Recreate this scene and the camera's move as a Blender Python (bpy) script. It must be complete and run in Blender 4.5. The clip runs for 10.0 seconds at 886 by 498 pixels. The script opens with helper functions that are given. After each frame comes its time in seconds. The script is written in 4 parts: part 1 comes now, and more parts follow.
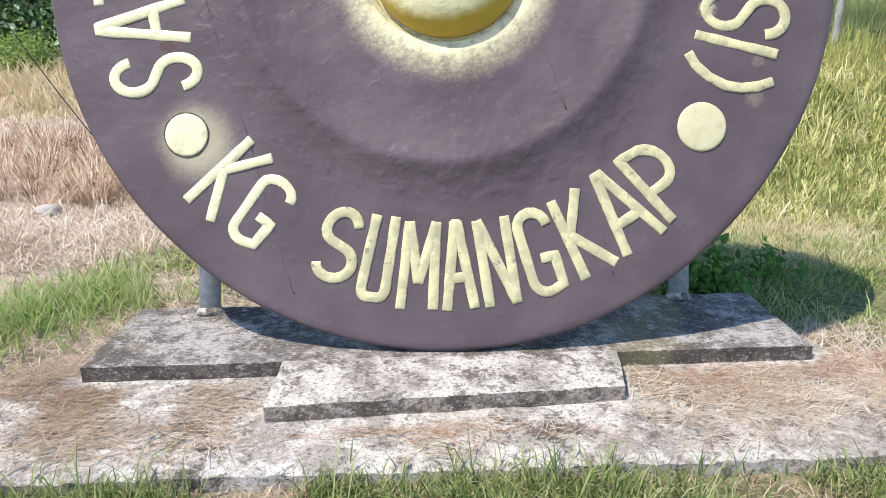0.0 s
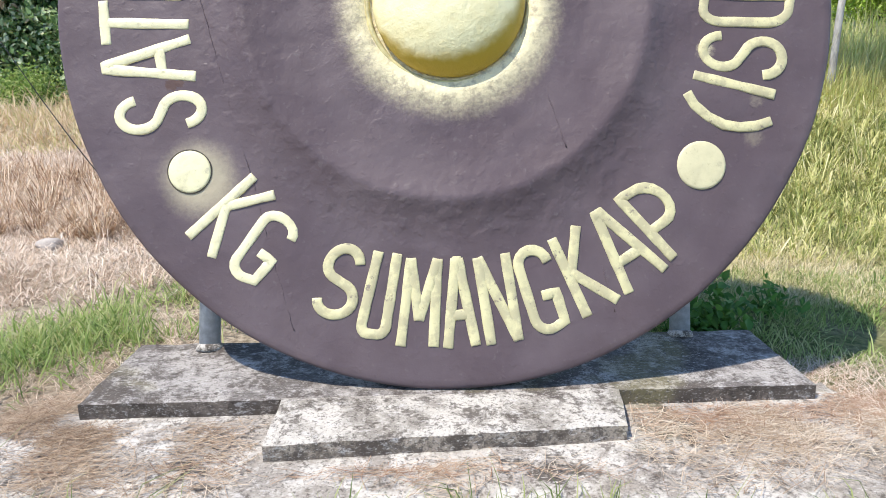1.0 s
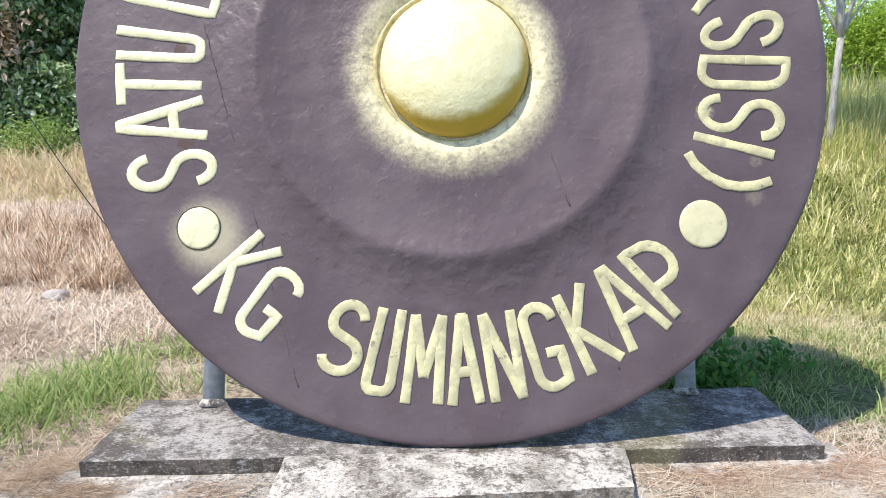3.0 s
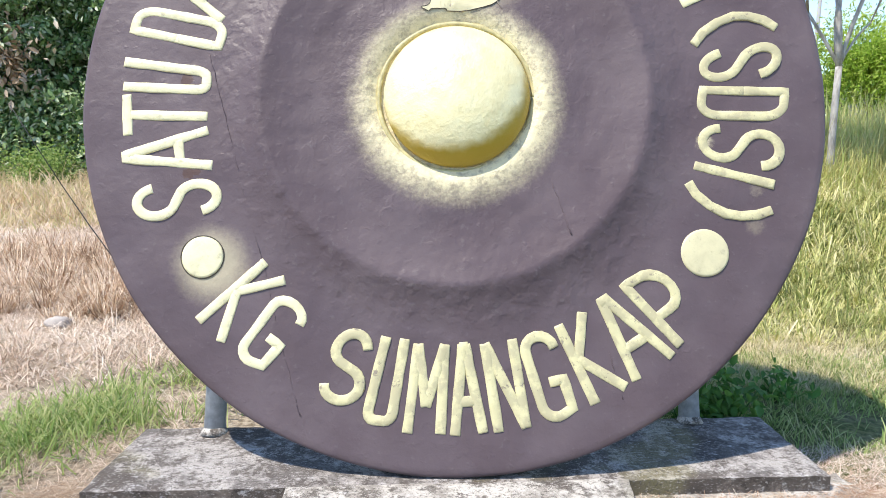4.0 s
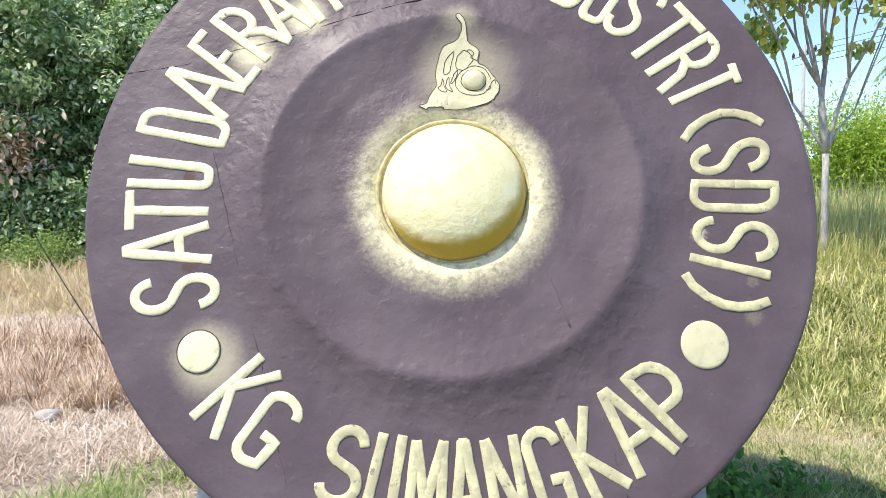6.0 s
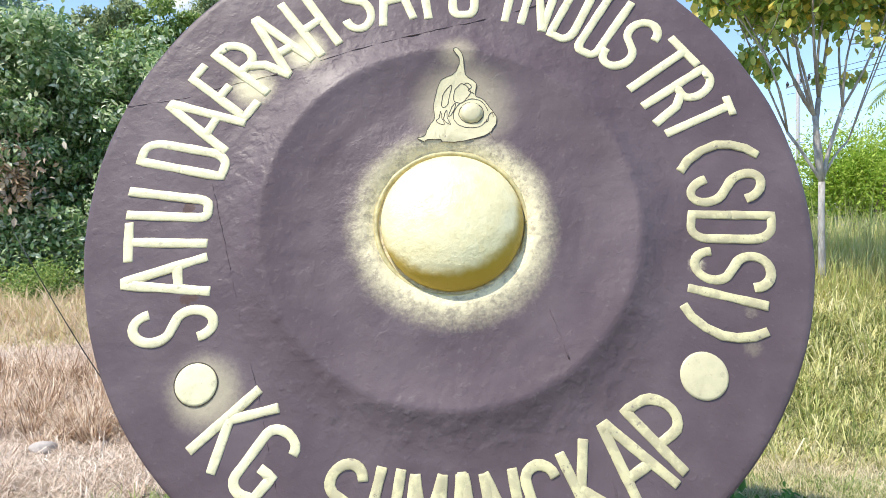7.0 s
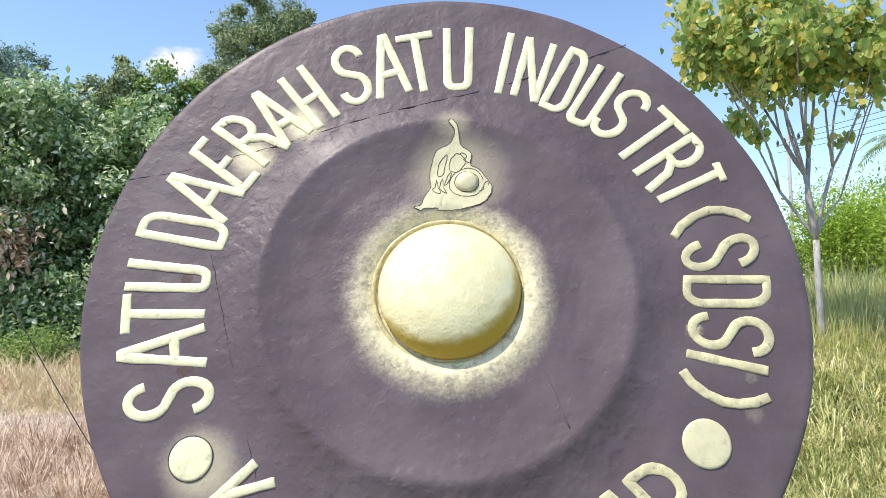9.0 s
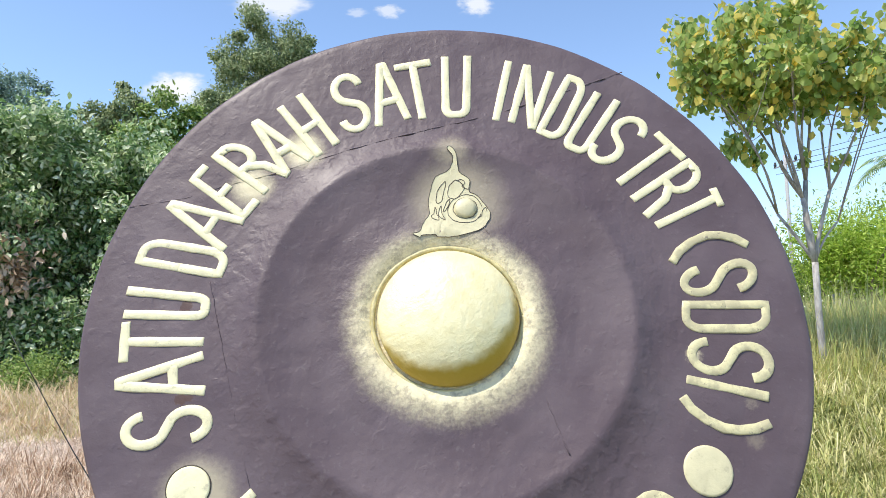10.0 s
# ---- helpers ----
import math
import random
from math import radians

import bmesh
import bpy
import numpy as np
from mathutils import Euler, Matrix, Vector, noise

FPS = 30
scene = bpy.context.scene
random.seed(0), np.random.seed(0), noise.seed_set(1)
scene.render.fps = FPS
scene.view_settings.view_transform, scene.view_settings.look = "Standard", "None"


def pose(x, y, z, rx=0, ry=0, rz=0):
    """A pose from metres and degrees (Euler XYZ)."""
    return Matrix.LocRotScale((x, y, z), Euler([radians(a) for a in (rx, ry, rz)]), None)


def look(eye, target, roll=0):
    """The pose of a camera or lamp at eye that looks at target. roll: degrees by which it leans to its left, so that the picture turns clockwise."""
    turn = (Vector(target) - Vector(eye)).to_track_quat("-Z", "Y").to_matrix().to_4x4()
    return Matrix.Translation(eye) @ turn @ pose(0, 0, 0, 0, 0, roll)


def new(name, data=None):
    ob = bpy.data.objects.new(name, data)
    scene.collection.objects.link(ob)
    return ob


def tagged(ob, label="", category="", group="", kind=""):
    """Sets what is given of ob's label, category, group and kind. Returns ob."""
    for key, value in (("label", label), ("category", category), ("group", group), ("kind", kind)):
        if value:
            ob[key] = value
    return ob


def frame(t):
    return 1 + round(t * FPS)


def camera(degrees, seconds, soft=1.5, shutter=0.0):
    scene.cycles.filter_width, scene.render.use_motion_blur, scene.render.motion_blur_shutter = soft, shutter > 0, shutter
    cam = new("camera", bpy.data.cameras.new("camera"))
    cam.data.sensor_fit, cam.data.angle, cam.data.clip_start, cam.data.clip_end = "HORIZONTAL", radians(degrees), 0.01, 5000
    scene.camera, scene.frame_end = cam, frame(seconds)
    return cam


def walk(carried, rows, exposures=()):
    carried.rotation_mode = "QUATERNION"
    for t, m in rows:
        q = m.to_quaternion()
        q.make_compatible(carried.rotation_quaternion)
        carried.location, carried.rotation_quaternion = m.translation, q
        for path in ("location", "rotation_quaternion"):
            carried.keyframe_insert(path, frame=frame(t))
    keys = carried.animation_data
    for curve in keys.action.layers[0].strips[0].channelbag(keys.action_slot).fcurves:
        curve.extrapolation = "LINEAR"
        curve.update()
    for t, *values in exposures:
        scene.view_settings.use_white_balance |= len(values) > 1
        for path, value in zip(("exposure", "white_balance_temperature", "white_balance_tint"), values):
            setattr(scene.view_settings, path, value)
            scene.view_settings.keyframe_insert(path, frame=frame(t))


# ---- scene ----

# ======== camera ========
cam = camera(65.3, 10.0, soft=0.6)
PATH = [
    (0.000, -0.013, -2.834, 1.364, -0.241, -18.330, -0.065),
    (0.500, -0.015, -2.832, 1.371, -0.194, -17.227, -0.176),
    (1.000, -0.016, -2.830, 1.380, -0.164, -15.627, -0.238),
    (1.500, -0.019, -2.833, 1.388, -0.117, -14.362, -0.401),
    (2.000, -0.022, -2.837, 1.399, -0.073, -13.085, -0.387),
    (2.500, -0.022, -2.840, 1.407, 0.030, -12.153, -0.413),
    (4.000, -0.024, -2.854, 1.428, 0.339, -9.422, -0.410),
    (4.500, -0.025, -2.853, 1.440, 0.262, -7.458, -0.388),
    (5.000, -0.023, -2.851, 1.450, 0.241, -6.249, -0.367),
    (5.500, -0.023, -2.850, 1.460, 0.179, -4.603, -0.243),
    (6.000, -0.025, -2.853, 1.467, 0.134, -2.575, -0.117),
    (7.500, -0.024, -2.862, 1.495, -0.080, 0.645, 0.104),
    (8.000, -0.023, -2.868, 1.504, -0.096, 2.059, 0.301),
    (8.500, -0.023, -2.870, 1.512, -0.094, 3.449, 0.539),
    (9.000, -0.020, -2.873, 1.519, -0.126, 4.585, 0.672),
    (9.500, -0.019, -2.876, 1.525, -0.159, 5.580, 0.771),
    (10.000, -0.017, -2.881, 1.534, -0.145, 6.467, 0.925),
]
walk(cam, [(t, pose(x, y, z, 90 + p, r, w)) for t, x, y, z, w, p, r in PATH], exposures=[(0.0, 0.56), (2.5, 0.58), (4.0, 0.66), (5.5, 0.66), (7.5, 0.60), (9.0, 0.54), (10.0, 0.51)])

# ======== light ========
SUN_WAY = Vector((-0.46, -0.29, 1.0)).normalized()
world = bpy.data.worlds.new("sky")
scene.world = world
world.use_nodes = True
wn = world.node_tree.nodes
sky = wn.new("ShaderNodeTexSky")
sky.sky_type, sky.sun_disc = "NISHITA", False
sky.sun_elevation, sky.sun_rotation = math.asin(SUN_WAY.z), math.atan2(SUN_WAY.x, SUN_WAY.y) % (2 * math.pi)
sky.air_density, sky.dust_density, sky.ozone_density = 0.85, 0.0, 1.3
wn["Background"].inputs["Strength"].default_value = 0.19
world.node_tree.links.new(sky.outputs[0], wn["Background"].inputs["Color"])
sun = new("sun", bpy.data.lights.new("sun", "SUN"))
sun.data.energy, sun.data.angle, sun.data.color = 4.0, radians(0.5), (1.0, 0.93, 0.82)
sun.matrix_world = look(SUN_WAY * 30, (0, 0, 0))


# ======== materials ========
class Nodes:
    """Short hand for one node material."""

    def __init__(self, name, rough=0.8, metal=0.0, spec=0.5):
        self.mat = bpy.data.materials.new(name)
        self.mat.use_nodes = True
        self.tree = self.mat.node_tree
        self.shader = self.tree.nodes["Principled BSDF"]
        self.shader.inputs["Roughness"].default_value = rough
        self.shader.inputs["Metallic"].default_value = metal
        self.shader.inputs["Specular IOR Level"].default_value = spec
        self.coord = self.tree.nodes.new("ShaderNodeTexCoord")

    def link(self, a, b):
        self.tree.links.new(a, b)

    def put(self, node, key, value):
        if isinstance(value, bpy.types.NodeSocket):
            self.link(value, node.inputs[key])
        else:
            node.inputs[key].default_value = value

    def noise(self, scale, detail=4.0, rough=0.55, space="Object", stretch=None):
        n = self.tree.nodes.new("ShaderNodeTexNoise")
        n.inputs["Scale"].default_value, n.inputs["Detail"].default_value, n.inputs["Roughness"].default_value = scale, detail, rough
        v = self.coord.outputs[space]
        if stretch:
            m = self.tree.nodes.new("ShaderNodeMapping")
            m.inputs["Scale"].default_value = stretch
            self.link(v, m.inputs["Vector"])
            v = m.outputs[0]
        self.link(v, n.inputs["Vector"])
        return n.outputs["Fac"]

    def ramp(self, fac, lo, hi, a=0.0, b=1.0):
        n = self.tree.nodes.new("ShaderNodeMapRange")
        n.interpolation_type = "SMOOTHSTEP"
        self.put(n, "Value", fac)
        for k, v in (("From Min", lo), ("From Max", hi), ("To Min", a), ("To Max", b)):
            n.inputs[k].default_value = v
        return n.outputs["Result"]

    def mix(self, fac, a, b):
        n = self.tree.nodes.new("ShaderNodeMix")
        n.data_type = "RGBA"
        self.put(n, 0, fac)
        for k, v in ((6, a), (7, b)):
            self.put(n, k, v if isinstance(v, bpy.types.NodeSocket) else (*v, 1.0))
        return n.outputs[2]

    def math(self, op, a, b=0.0):
        n = self.tree.nodes.new("ShaderNodeMath")
        n.operation = op
        self.put(n, 0, a)
        self.put(n, 1, b)
        return n.outputs[0]

    def near(self, x, y, z):
        """Distance of the surface from a point of the object's own space."""
        n = self.tree.nodes.new("ShaderNodeVectorMath")
        n.operation = "DISTANCE"
        self.link(self.coord.outputs["Object"], n.inputs[0])
        n.inputs[1].default_value = (x, y, z)
        return n.outputs["Value"]

    def axis(self):
        n = self.tree.nodes.new("ShaderNodeSeparateXYZ")
        self.link(self.coord.outputs["Object"], n.inputs[0])
        return n.outputs

    def island(self):
        return self.tree.nodes.new("ShaderNodeNewGeometry").outputs["Random Per Island"]

    def any_object(self):
        return self.tree.nodes.new("ShaderNodeObjectInfo").outputs["Random"]

    def palette(self, fac, colours):
        n = self.tree.nodes.new("ShaderNodeValToRGB")
        el = n.color_ramp.elements
        while len(el) < len(colours):
            el.new(0.5)
        for i, c in enumerate(colours):
            el[i].position, el[i].color = i / (len(colours) - 1), (*c, 1.0)
        self.put(n, 0, fac)
        return n.outputs[0]

    def bump(self, height, strength=0.3, distance=0.01):
        n = self.tree.nodes.new("ShaderNodeBump")
        n.inputs["Strength"].default_value, n.inputs["Distance"].default_value = strength, distance
        self.link(height, n.inputs["Height"])
        old = self.shader.inputs["Normal"]
        if old.is_linked:
            self.link(old.links[0].from_socket, n.inputs["Normal"])
        self.link(n.outputs[0], old)

    def done(self, colour, rough=None):
        self.put(self.shader, "Base Color", colour if isinstance(colour, bpy.types.NodeSocket) else (*colour, 1.0))
        if rough is not None:
            self.put(self.shader, "Roughness", rough)
        return self.mat


CREAM = (0.80, 0.74, 0.46)


def gong_paint():
    """Dark purple-brown gloss paint with gold overspray round the boss, the dots and some letters, and two painted sun
    glints.
    """
    n = Nodes("brown_gong_paint", 0.42, spec=0.32)
    brown = n.mix(n.ramp(n.noise(2.2, 5), 0.35, 0.7), (0.094, 0.0665, 0.0745), (0.129, 0.097, 0.1055))
    brown = n.mix(n.ramp(n.noise(38, 3), 0.6, 0.75, 0, 0.35), brown, (0.16, 0.135, 0.135))
    fray = n.noise(62, 4, 0.7)
    soft = n.noise(7, 4)
    wob = n.math("MULTIPLY_ADD", fray, 0.07)
    wob.node.inputs[2].default_value = -0.035
    wob2 = n.math("ADD", wob, n.math("MULTIPLY", n.math("SUBTRACT", soft, 0.5), 0.06))
    boss = n.ramp(n.math("ADD", n.near(0.01, -0.03, -0.03), wob2), 0.315, 0.465, 0.95, 0)
    boss = n.math("MULTIPLY", boss, n.ramp(n.noise(24, 6, 0.75), 0.36, 0.54, 0.55, 1.0))
    spray_and_glint = boss
    # the last two spots are sun glints on dents, put into the colour
    for x, z, r0, r1, k in ((-0.94, -0.70, 0.07, 0.18, 0.40), (0.06, 0.51, 0.10, 0.27, 0.30), (0.04, 0.76, 0.02, 0.12, 0.30),
                            (1.20, -0.385, 0.005, 0.045, 0.22), (1.19, -0.535, 0.01, 0.05, 0.14), (1.0, -0.19, 0.005, 0.045, 0.8),
                            (-0.86, 0.62, 0.03, 0.13, 0.75), (-0.64, 0.80, 0.03, 0.13, 0.75)):
        spray_and_glint = n.math("MAXIMUM", spray_and_glint, n.ramp(n.math("ADD", n.near(x, -0.02, z), n.math("MULTIPLY", wob2, 0.7)), r0, r1, k, 0))
    # first coat laid bare where the paint has flaked
    for x, z, r in ((-1.078, 0.052, 0.030), (-1.048, -0.339, 0.026), (-1.02, -0.335, 0.022)):
        flake = n.ramp(n.math("ADD", n.near(x, 0, z), n.math("MULTIPLY", wob2, 0.5)), r * 0.8, r, 0.85, 0)
        brown = n.mix(flake, brown, (0.085, 0.045, 0.035))
    colour = n.mix(spray_and_glint, brown, (0.80, 0.71, 0.45))
    # beaten dents, closest together on the outer slope of the raised ring and round the boss
    out = n.near(0, 0, 0)
    slope = n.math("MULTIPLY", n.ramp(out, 0.74, 0.80), n.ramp(out, 0.90, 1.02, 1, 0))
    around = n.ramp(out, 0.34, 0.60, 1, 0)
    dents = n.ramp(n.noise(19, 2, 0.45), 0.40, 0.66)
    n.bump(n.noise(7, 2), 0.38, 0.02)
    n.bump(n.math("MULTIPLY", dents, n.math("ADD", slope, 0.5)), 0.22, 0.006)
    n.bump(n.math("MULTIPLY", n.noise(34, 3, 0.6), n.math("ADD", around, 0.45)), 0.50, 0.008)
    n.bump(n.ramp(n.noise(30, 2, 0.4), 0.62, 0.74), 0.20, 0.004)
    n.bump(n.noise(120, 3, 0.6), 0.18, 0.002)
    return n.done(colour, n.ramp(n.noise(5, 4), 0.3, 0.7, 0.44, 0.60))


def gold_paint(name, colour, rough, lumps=60.0, metal=0.0, wear=0.0):
    n = Nodes(name, rough, metal, spec=0.5)
    c = n.mix(n.ramp(n.noise(14, 5), 0.35, 0.7), colour, tuple(v * 0.86 for v in colour))
    c = n.mix(n.ramp(n.noise(55, 4, 0.7), 0.60, 0.72, 0, 0.5), c, (0.36, 0.31, 0.19))
    if wear:
        c = n.mix(n.ramp(n.noise(11, 5, 0.65), 0.60 - 0.17 * wear, 0.72 - 0.17 * wear, 0, wear), c, (0.47, 0.42, 0.25))
        c = n.mix(n.ramp(n.noise(23, 5, 0.7), 0.60, 0.68, 0, wear), c, (0.24, 0.20, 0.15))
    n.bump(n.noise(lumps, 4, 0.6), 0.35, 0.006)
    return n.done(c)


def boss_paint():
    """Pale gold gloss paint, with the ochre shade at the foot of the dome painted in."""
    n = Nodes("gold_boss_paint", 0.36, 0.1)
    c = n.mix(n.ramp(n.noise(14, 5), 0.35, 0.7), (0.86, 0.78, 0.47), (0.80, 0.70, 0.38))
    # ochre lower edge: shade and bounced gold light put into the base colour
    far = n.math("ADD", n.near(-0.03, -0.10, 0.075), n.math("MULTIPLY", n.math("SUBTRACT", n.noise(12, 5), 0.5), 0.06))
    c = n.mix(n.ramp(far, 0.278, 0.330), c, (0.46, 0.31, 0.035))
    n.bump(n.noise(26, 3, 0.55), 0.45, 0.010)
    n.bump(n.noise(60, 4, 0.6), 0.45, 0.005)
    n.bump(n.noise(160, 3), 0.4, 0.002)
    return n.done(c)


def concrete(name, pale, dark, cut, dirt=0.0, bloom=0.7):
    """Weathered cement with black algae blotches, white lime bloom and pits."""
    n = Nodes(name, 0.92, spec=0.25)
    base = n.mix(n.ramp(n.noise(5.0, 9, 0.72), 0.42, 0.56), dark, pale)
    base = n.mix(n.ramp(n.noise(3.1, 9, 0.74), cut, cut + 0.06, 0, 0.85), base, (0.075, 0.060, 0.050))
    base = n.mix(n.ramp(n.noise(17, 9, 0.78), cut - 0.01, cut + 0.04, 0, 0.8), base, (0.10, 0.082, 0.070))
    base = n.mix(n.ramp(n.noise(26, 8, 0.78, stretch=(0.55, 1, 1)), 0.55, 0.64, 0, bloom), base, (0.62, 0.59, 0.57))
    base = n.mix(n.ramp(n.noise(1.7, 3), 0.60, 0.70, 0, 0.25), base, (0.40, 0.36, 0.15))
    base = n.mix(n.ramp(n.noise(75, 5, 0.8), 0.53, 0.60, 0, 0.75), base, (0.085, 0.075, 0.066))
    base = n.mix(n.ramp(n.noise(110, 4, 0.8, stretch=(0.5, 1, 1)), 0.56, 0.63, 0, 0.75 * bloom), base, (0.66, 0.61, 0.56))
    if dirt:
        base = n.mix(n.ramp(n.noise(2.3, 7, 0.68), 0.47, 0.60, 0, dirt), base, n.mix(n.ramp(n.noise(60, 8, 0.8), 0.42, 0.58), (0.14, 0.112, 0.085), (0.42, 0.36, 0.29)))
    n.bump(n.noise(12, 6, 0.65), 0.6, 0.015)
    n.bump(n.noise(80, 6, 0.75), 0.8, 0.006)
    return n.done(base)


def plant(name, colours, rough=0.5, through_light=0.35, single=False, patch=0.0):
    """Leaf or blade: colour by piece, with some light coming through."""
    n = Nodes(name, rough, spec=0.3)
    pick = n.any_object() if single else n.island()
    if patch:
        pick = n.math("ADD", n.math("MULTIPLY", pick, 1 - patch), n.math("MULTIPLY", n.ramp(n.noise(0.9, 3), 0.3, 0.7), patch))
    c = n.palette(pick, colours)
    n.done(c)
    t = n.tree.nodes.new("ShaderNodeBsdfTranslucent")
    n.link(c, t.inputs["Color"])
    m = n.tree.nodes.new("ShaderNodeMixShader")
    m.inputs[0].default_value = through_light
    n.link(n.shader.outputs[0], m.inputs[1])
    n.link(t.outputs[0], m.inputs[2])
    n.link(m.outputs[0], n.tree.nodes["Material Output"].inputs["Surface"])
    return n.mat


def soil():
    n = Nodes("soil_and_thatch", 0.95, spec=0.15)
    straw = n.mix(n.ramp(n.noise(30, 6, 0.7), 0.35, 0.65), (0.18, 0.14, 0.10), (0.48, 0.40, 0.305))
    green = n.mix(n.ramp(n.noise(25, 6, 0.7), 0.35, 0.65), (0.06, 0.085, 0.025), (0.22, 0.22, 0.09))
    ax = n.axis()
    side = n.ramp(n.math("ADD", ax[0], n.math("MULTIPLY", n.noise(0.8, 4), 1.2)), -0.6, 1.6)
    c = n.mix(side, straw, green)
    c = n.mix(n.ramp(n.noise(1.3, 4), 0.45, 0.65, 0, 0.7), c, straw)
    n.bump(n.noise(40, 6, 0.7), 0.8, 0.02)
    return n.done(c)


def bark(name, a, b, scale=14):
    n = Nodes(name, 0.85, spec=0.2)
    c = n.mix(n.ramp(n.noise(scale, 6, 0.65, stretch=(1, 1, 0.35)), 0.35, 0.65), a, b)
    n.bump(n.noise(scale * 2, 5, stretch=(1, 1, 0.3)), 0.5, 0.01)
    return n.done(c)


def plain(name, colour, rough=0.6, metal=0.0, vary=0.2, scale=20.0):
    n = Nodes(name, rough, metal)
    c = n.mix(n.ramp(n.noise(scale, 5, 0.65), 0.3, 0.7), colour, tuple(v * (1 - vary) for v in colour))
    n.bump(n.noise(scale * 4, 4), 0.2, 0.003)
    return n.done(c)


M_GONG = gong_paint()
M_BOSS = boss_paint()
M_LETTER = gold_paint("cream_gold_letter_paint", CREAM, 0.42, 55, wear=0.35)
M_LETTER_WORN = gold_paint("worn_gold_letter_paint", (0.66, 0.60, 0.34), 0.48, 40, wear=0.95)
M_DOT = gold_paint("dull_cream_dot_paint", (0.64, 0.58, 0.36), 0.5, 40, wear=0.3)
M_OCHRE = plain("dull_ochre_paint", (0.62, 0.54, 0.27), 0.45, 0, 0.35, 30)
M_LINE = plain("dark_line_paint", (0.07, 0.055, 0.04), 0.6)
M_SLAB = concrete("weathered_slab_concrete", (0.40, 0.365, 0.335), (0.15, 0.132, 0.122), 0.52, bloom=0.55)
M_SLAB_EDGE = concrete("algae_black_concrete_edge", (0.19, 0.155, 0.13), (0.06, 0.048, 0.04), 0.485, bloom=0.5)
M_STEP_EDGE = concrete("grey_stained_step_edge", (0.38, 0.32, 0.26), (0.13, 0.105, 0.085), 0.51)
M_STEP = concrete("pale_step_concrete", (0.56, 0.52, 0.47), (0.29, 0.262, 0.23), 0.535)
M_APRON = concrete("pale_apron_concrete", (0.64, 0.60, 0.55), (0.33, 0.295, 0.26), 0.55, 0.40)
M_STEEL = plain("galvanised_steel", (0.50, 0.53, 0.57), 0.5, 0.35, 0.3, 30)
M_SOIL = soil()
M_GREEN = plant("green_grass", [(0.12, 0.20, 0.05), (0.26, 0.36, 0.10), (0.42, 0.50, 0.19), (0.68, 0.63, 0.36)], 0.5, 0.45, patch=0.2)
M_FRONT = plant("olive_grass", [(0.05, 0.09, 0.025), (0.15, 0.21, 0.06), (0.32, 0.37, 0.13), (0.60, 0.55, 0.34)], 0.5, 0.4, patch=0.25)
M_FIELD = plant("yellow_green_grass", [(0.11, 0.17, 0.04), (0.42, 0.45, 0.14), (0.76, 0.71, 0.34), (0.96, 0.87, 0.60)], 0.5, 0.4, patch=0.3)
M_SWARD = plant("low_green_grass", [(0.055, 0.085, 0.02), (0.15, 0.19, 0.05), (0.34, 0.34, 0.11), (0.62, 0.53, 0.28)], 0.55, 0.3, patch=0.3)
M_THIN = plant("thin_yellow_grass", [(0.26, 0.32, 0.11), (0.56, 0.52, 0.26), (0.74, 0.64, 0.42), (0.84, 0.74, 0.56)], 0.55, 0.3, patch=0.3)
M_STRAW = plant("mown_straw", [(0.22, 0.14, 0.095), (0.52, 0.39, 0.29), (0.80, 0.67, 0.55), (0.95, 0.87, 0.77)], 0.7, 0.2, patch=0.3)
M_TUFT = plant("dead_brown_grass", [(0.15, 0.085, 0.05), (0.42, 0.28, 0.18), (0.74, 0.58, 0.43), (0.94, 0.85, 0.72)], 0.7, 0.2, patch=0.2)
M_GOLDGRASS = plant("golden_dry_grass", [(0.22, 0.26, 0.08), (0.58, 0.43, 0.27), (0.78, 0.62, 0.45), (0.50, 0.46, 0.20), (0.68, 0.49, 0.37)], 0.6, 0.3, patch=0.4)
M_REED = plant("dry_reeds", [(0.28, 0.27, 0.09), (0.66, 0.58, 0.26), (0.44, 0.50, 0.14), (0.84, 0.77, 0.45)], 0.6, 0.3, patch=0.3)
M_LITTER = plant("dry_needle_litter", [(0.15, 0.095, 0.06), (0.36, 0.25, 0.165), (0.58, 0.46, 0.34), (0.82, 0.73, 0.60)], 0.8, 0.1, patch=0.4)
M_NEEDLE = plant("red_brown_needles", [(0.15, 0.075, 0.045), (0.32, 0.18, 0.11), (0.48, 0.32, 0.21), (0.66, 0.52, 0.40)], 0.8, 0.1, patch=0.3)
M_WOODS = plant("dark_woodland_leaves", [(0.09, 0.18, 0.055), (0.22, 0.34, 0.13), (0.41, 0.53, 0.26), (0.80, 0.84, 0.64)], 0.32, 0.4)
M_WOODS_C = plant("grey_green_leaves", [(0.12, 0.18, 0.08), (0.22, 0.29, 0.13), (0.34, 0.40, 0.20), (0.48, 0.53, 0.30)], 0.45, 0.35)
# distance haze is painted into these leaf colours
M_HAZE = plant("haze_tinted_leaves", [(0.16, 0.25, 0.21), (0.25, 0.36, 0.28), (0.36, 0.46, 0.38)], 0.6, 0.3)
M_WOODS_B = plant("olive_woodland_leaves", [(0.08, 0.15, 0.03), (0.18, 0.29, 0.06), (0.31, 0.42, 0.11), (0.46, 0.53, 0.20)], 0.42, 0.4)
TREE_TINTS = [(0.15, 0.25, 0.05), (0.27, 0.40, 0.10), (0.42, 0.53, 0.17), (0.34, 0.46, 0.11), (0.52, 0.58, 0.20), (0.62, 0.58, 0.17), (0.88, 0.68, 0.15)]
M_TREE = plant("large_yellowing_leaves", TREE_TINTS, 0.35, 0.55)
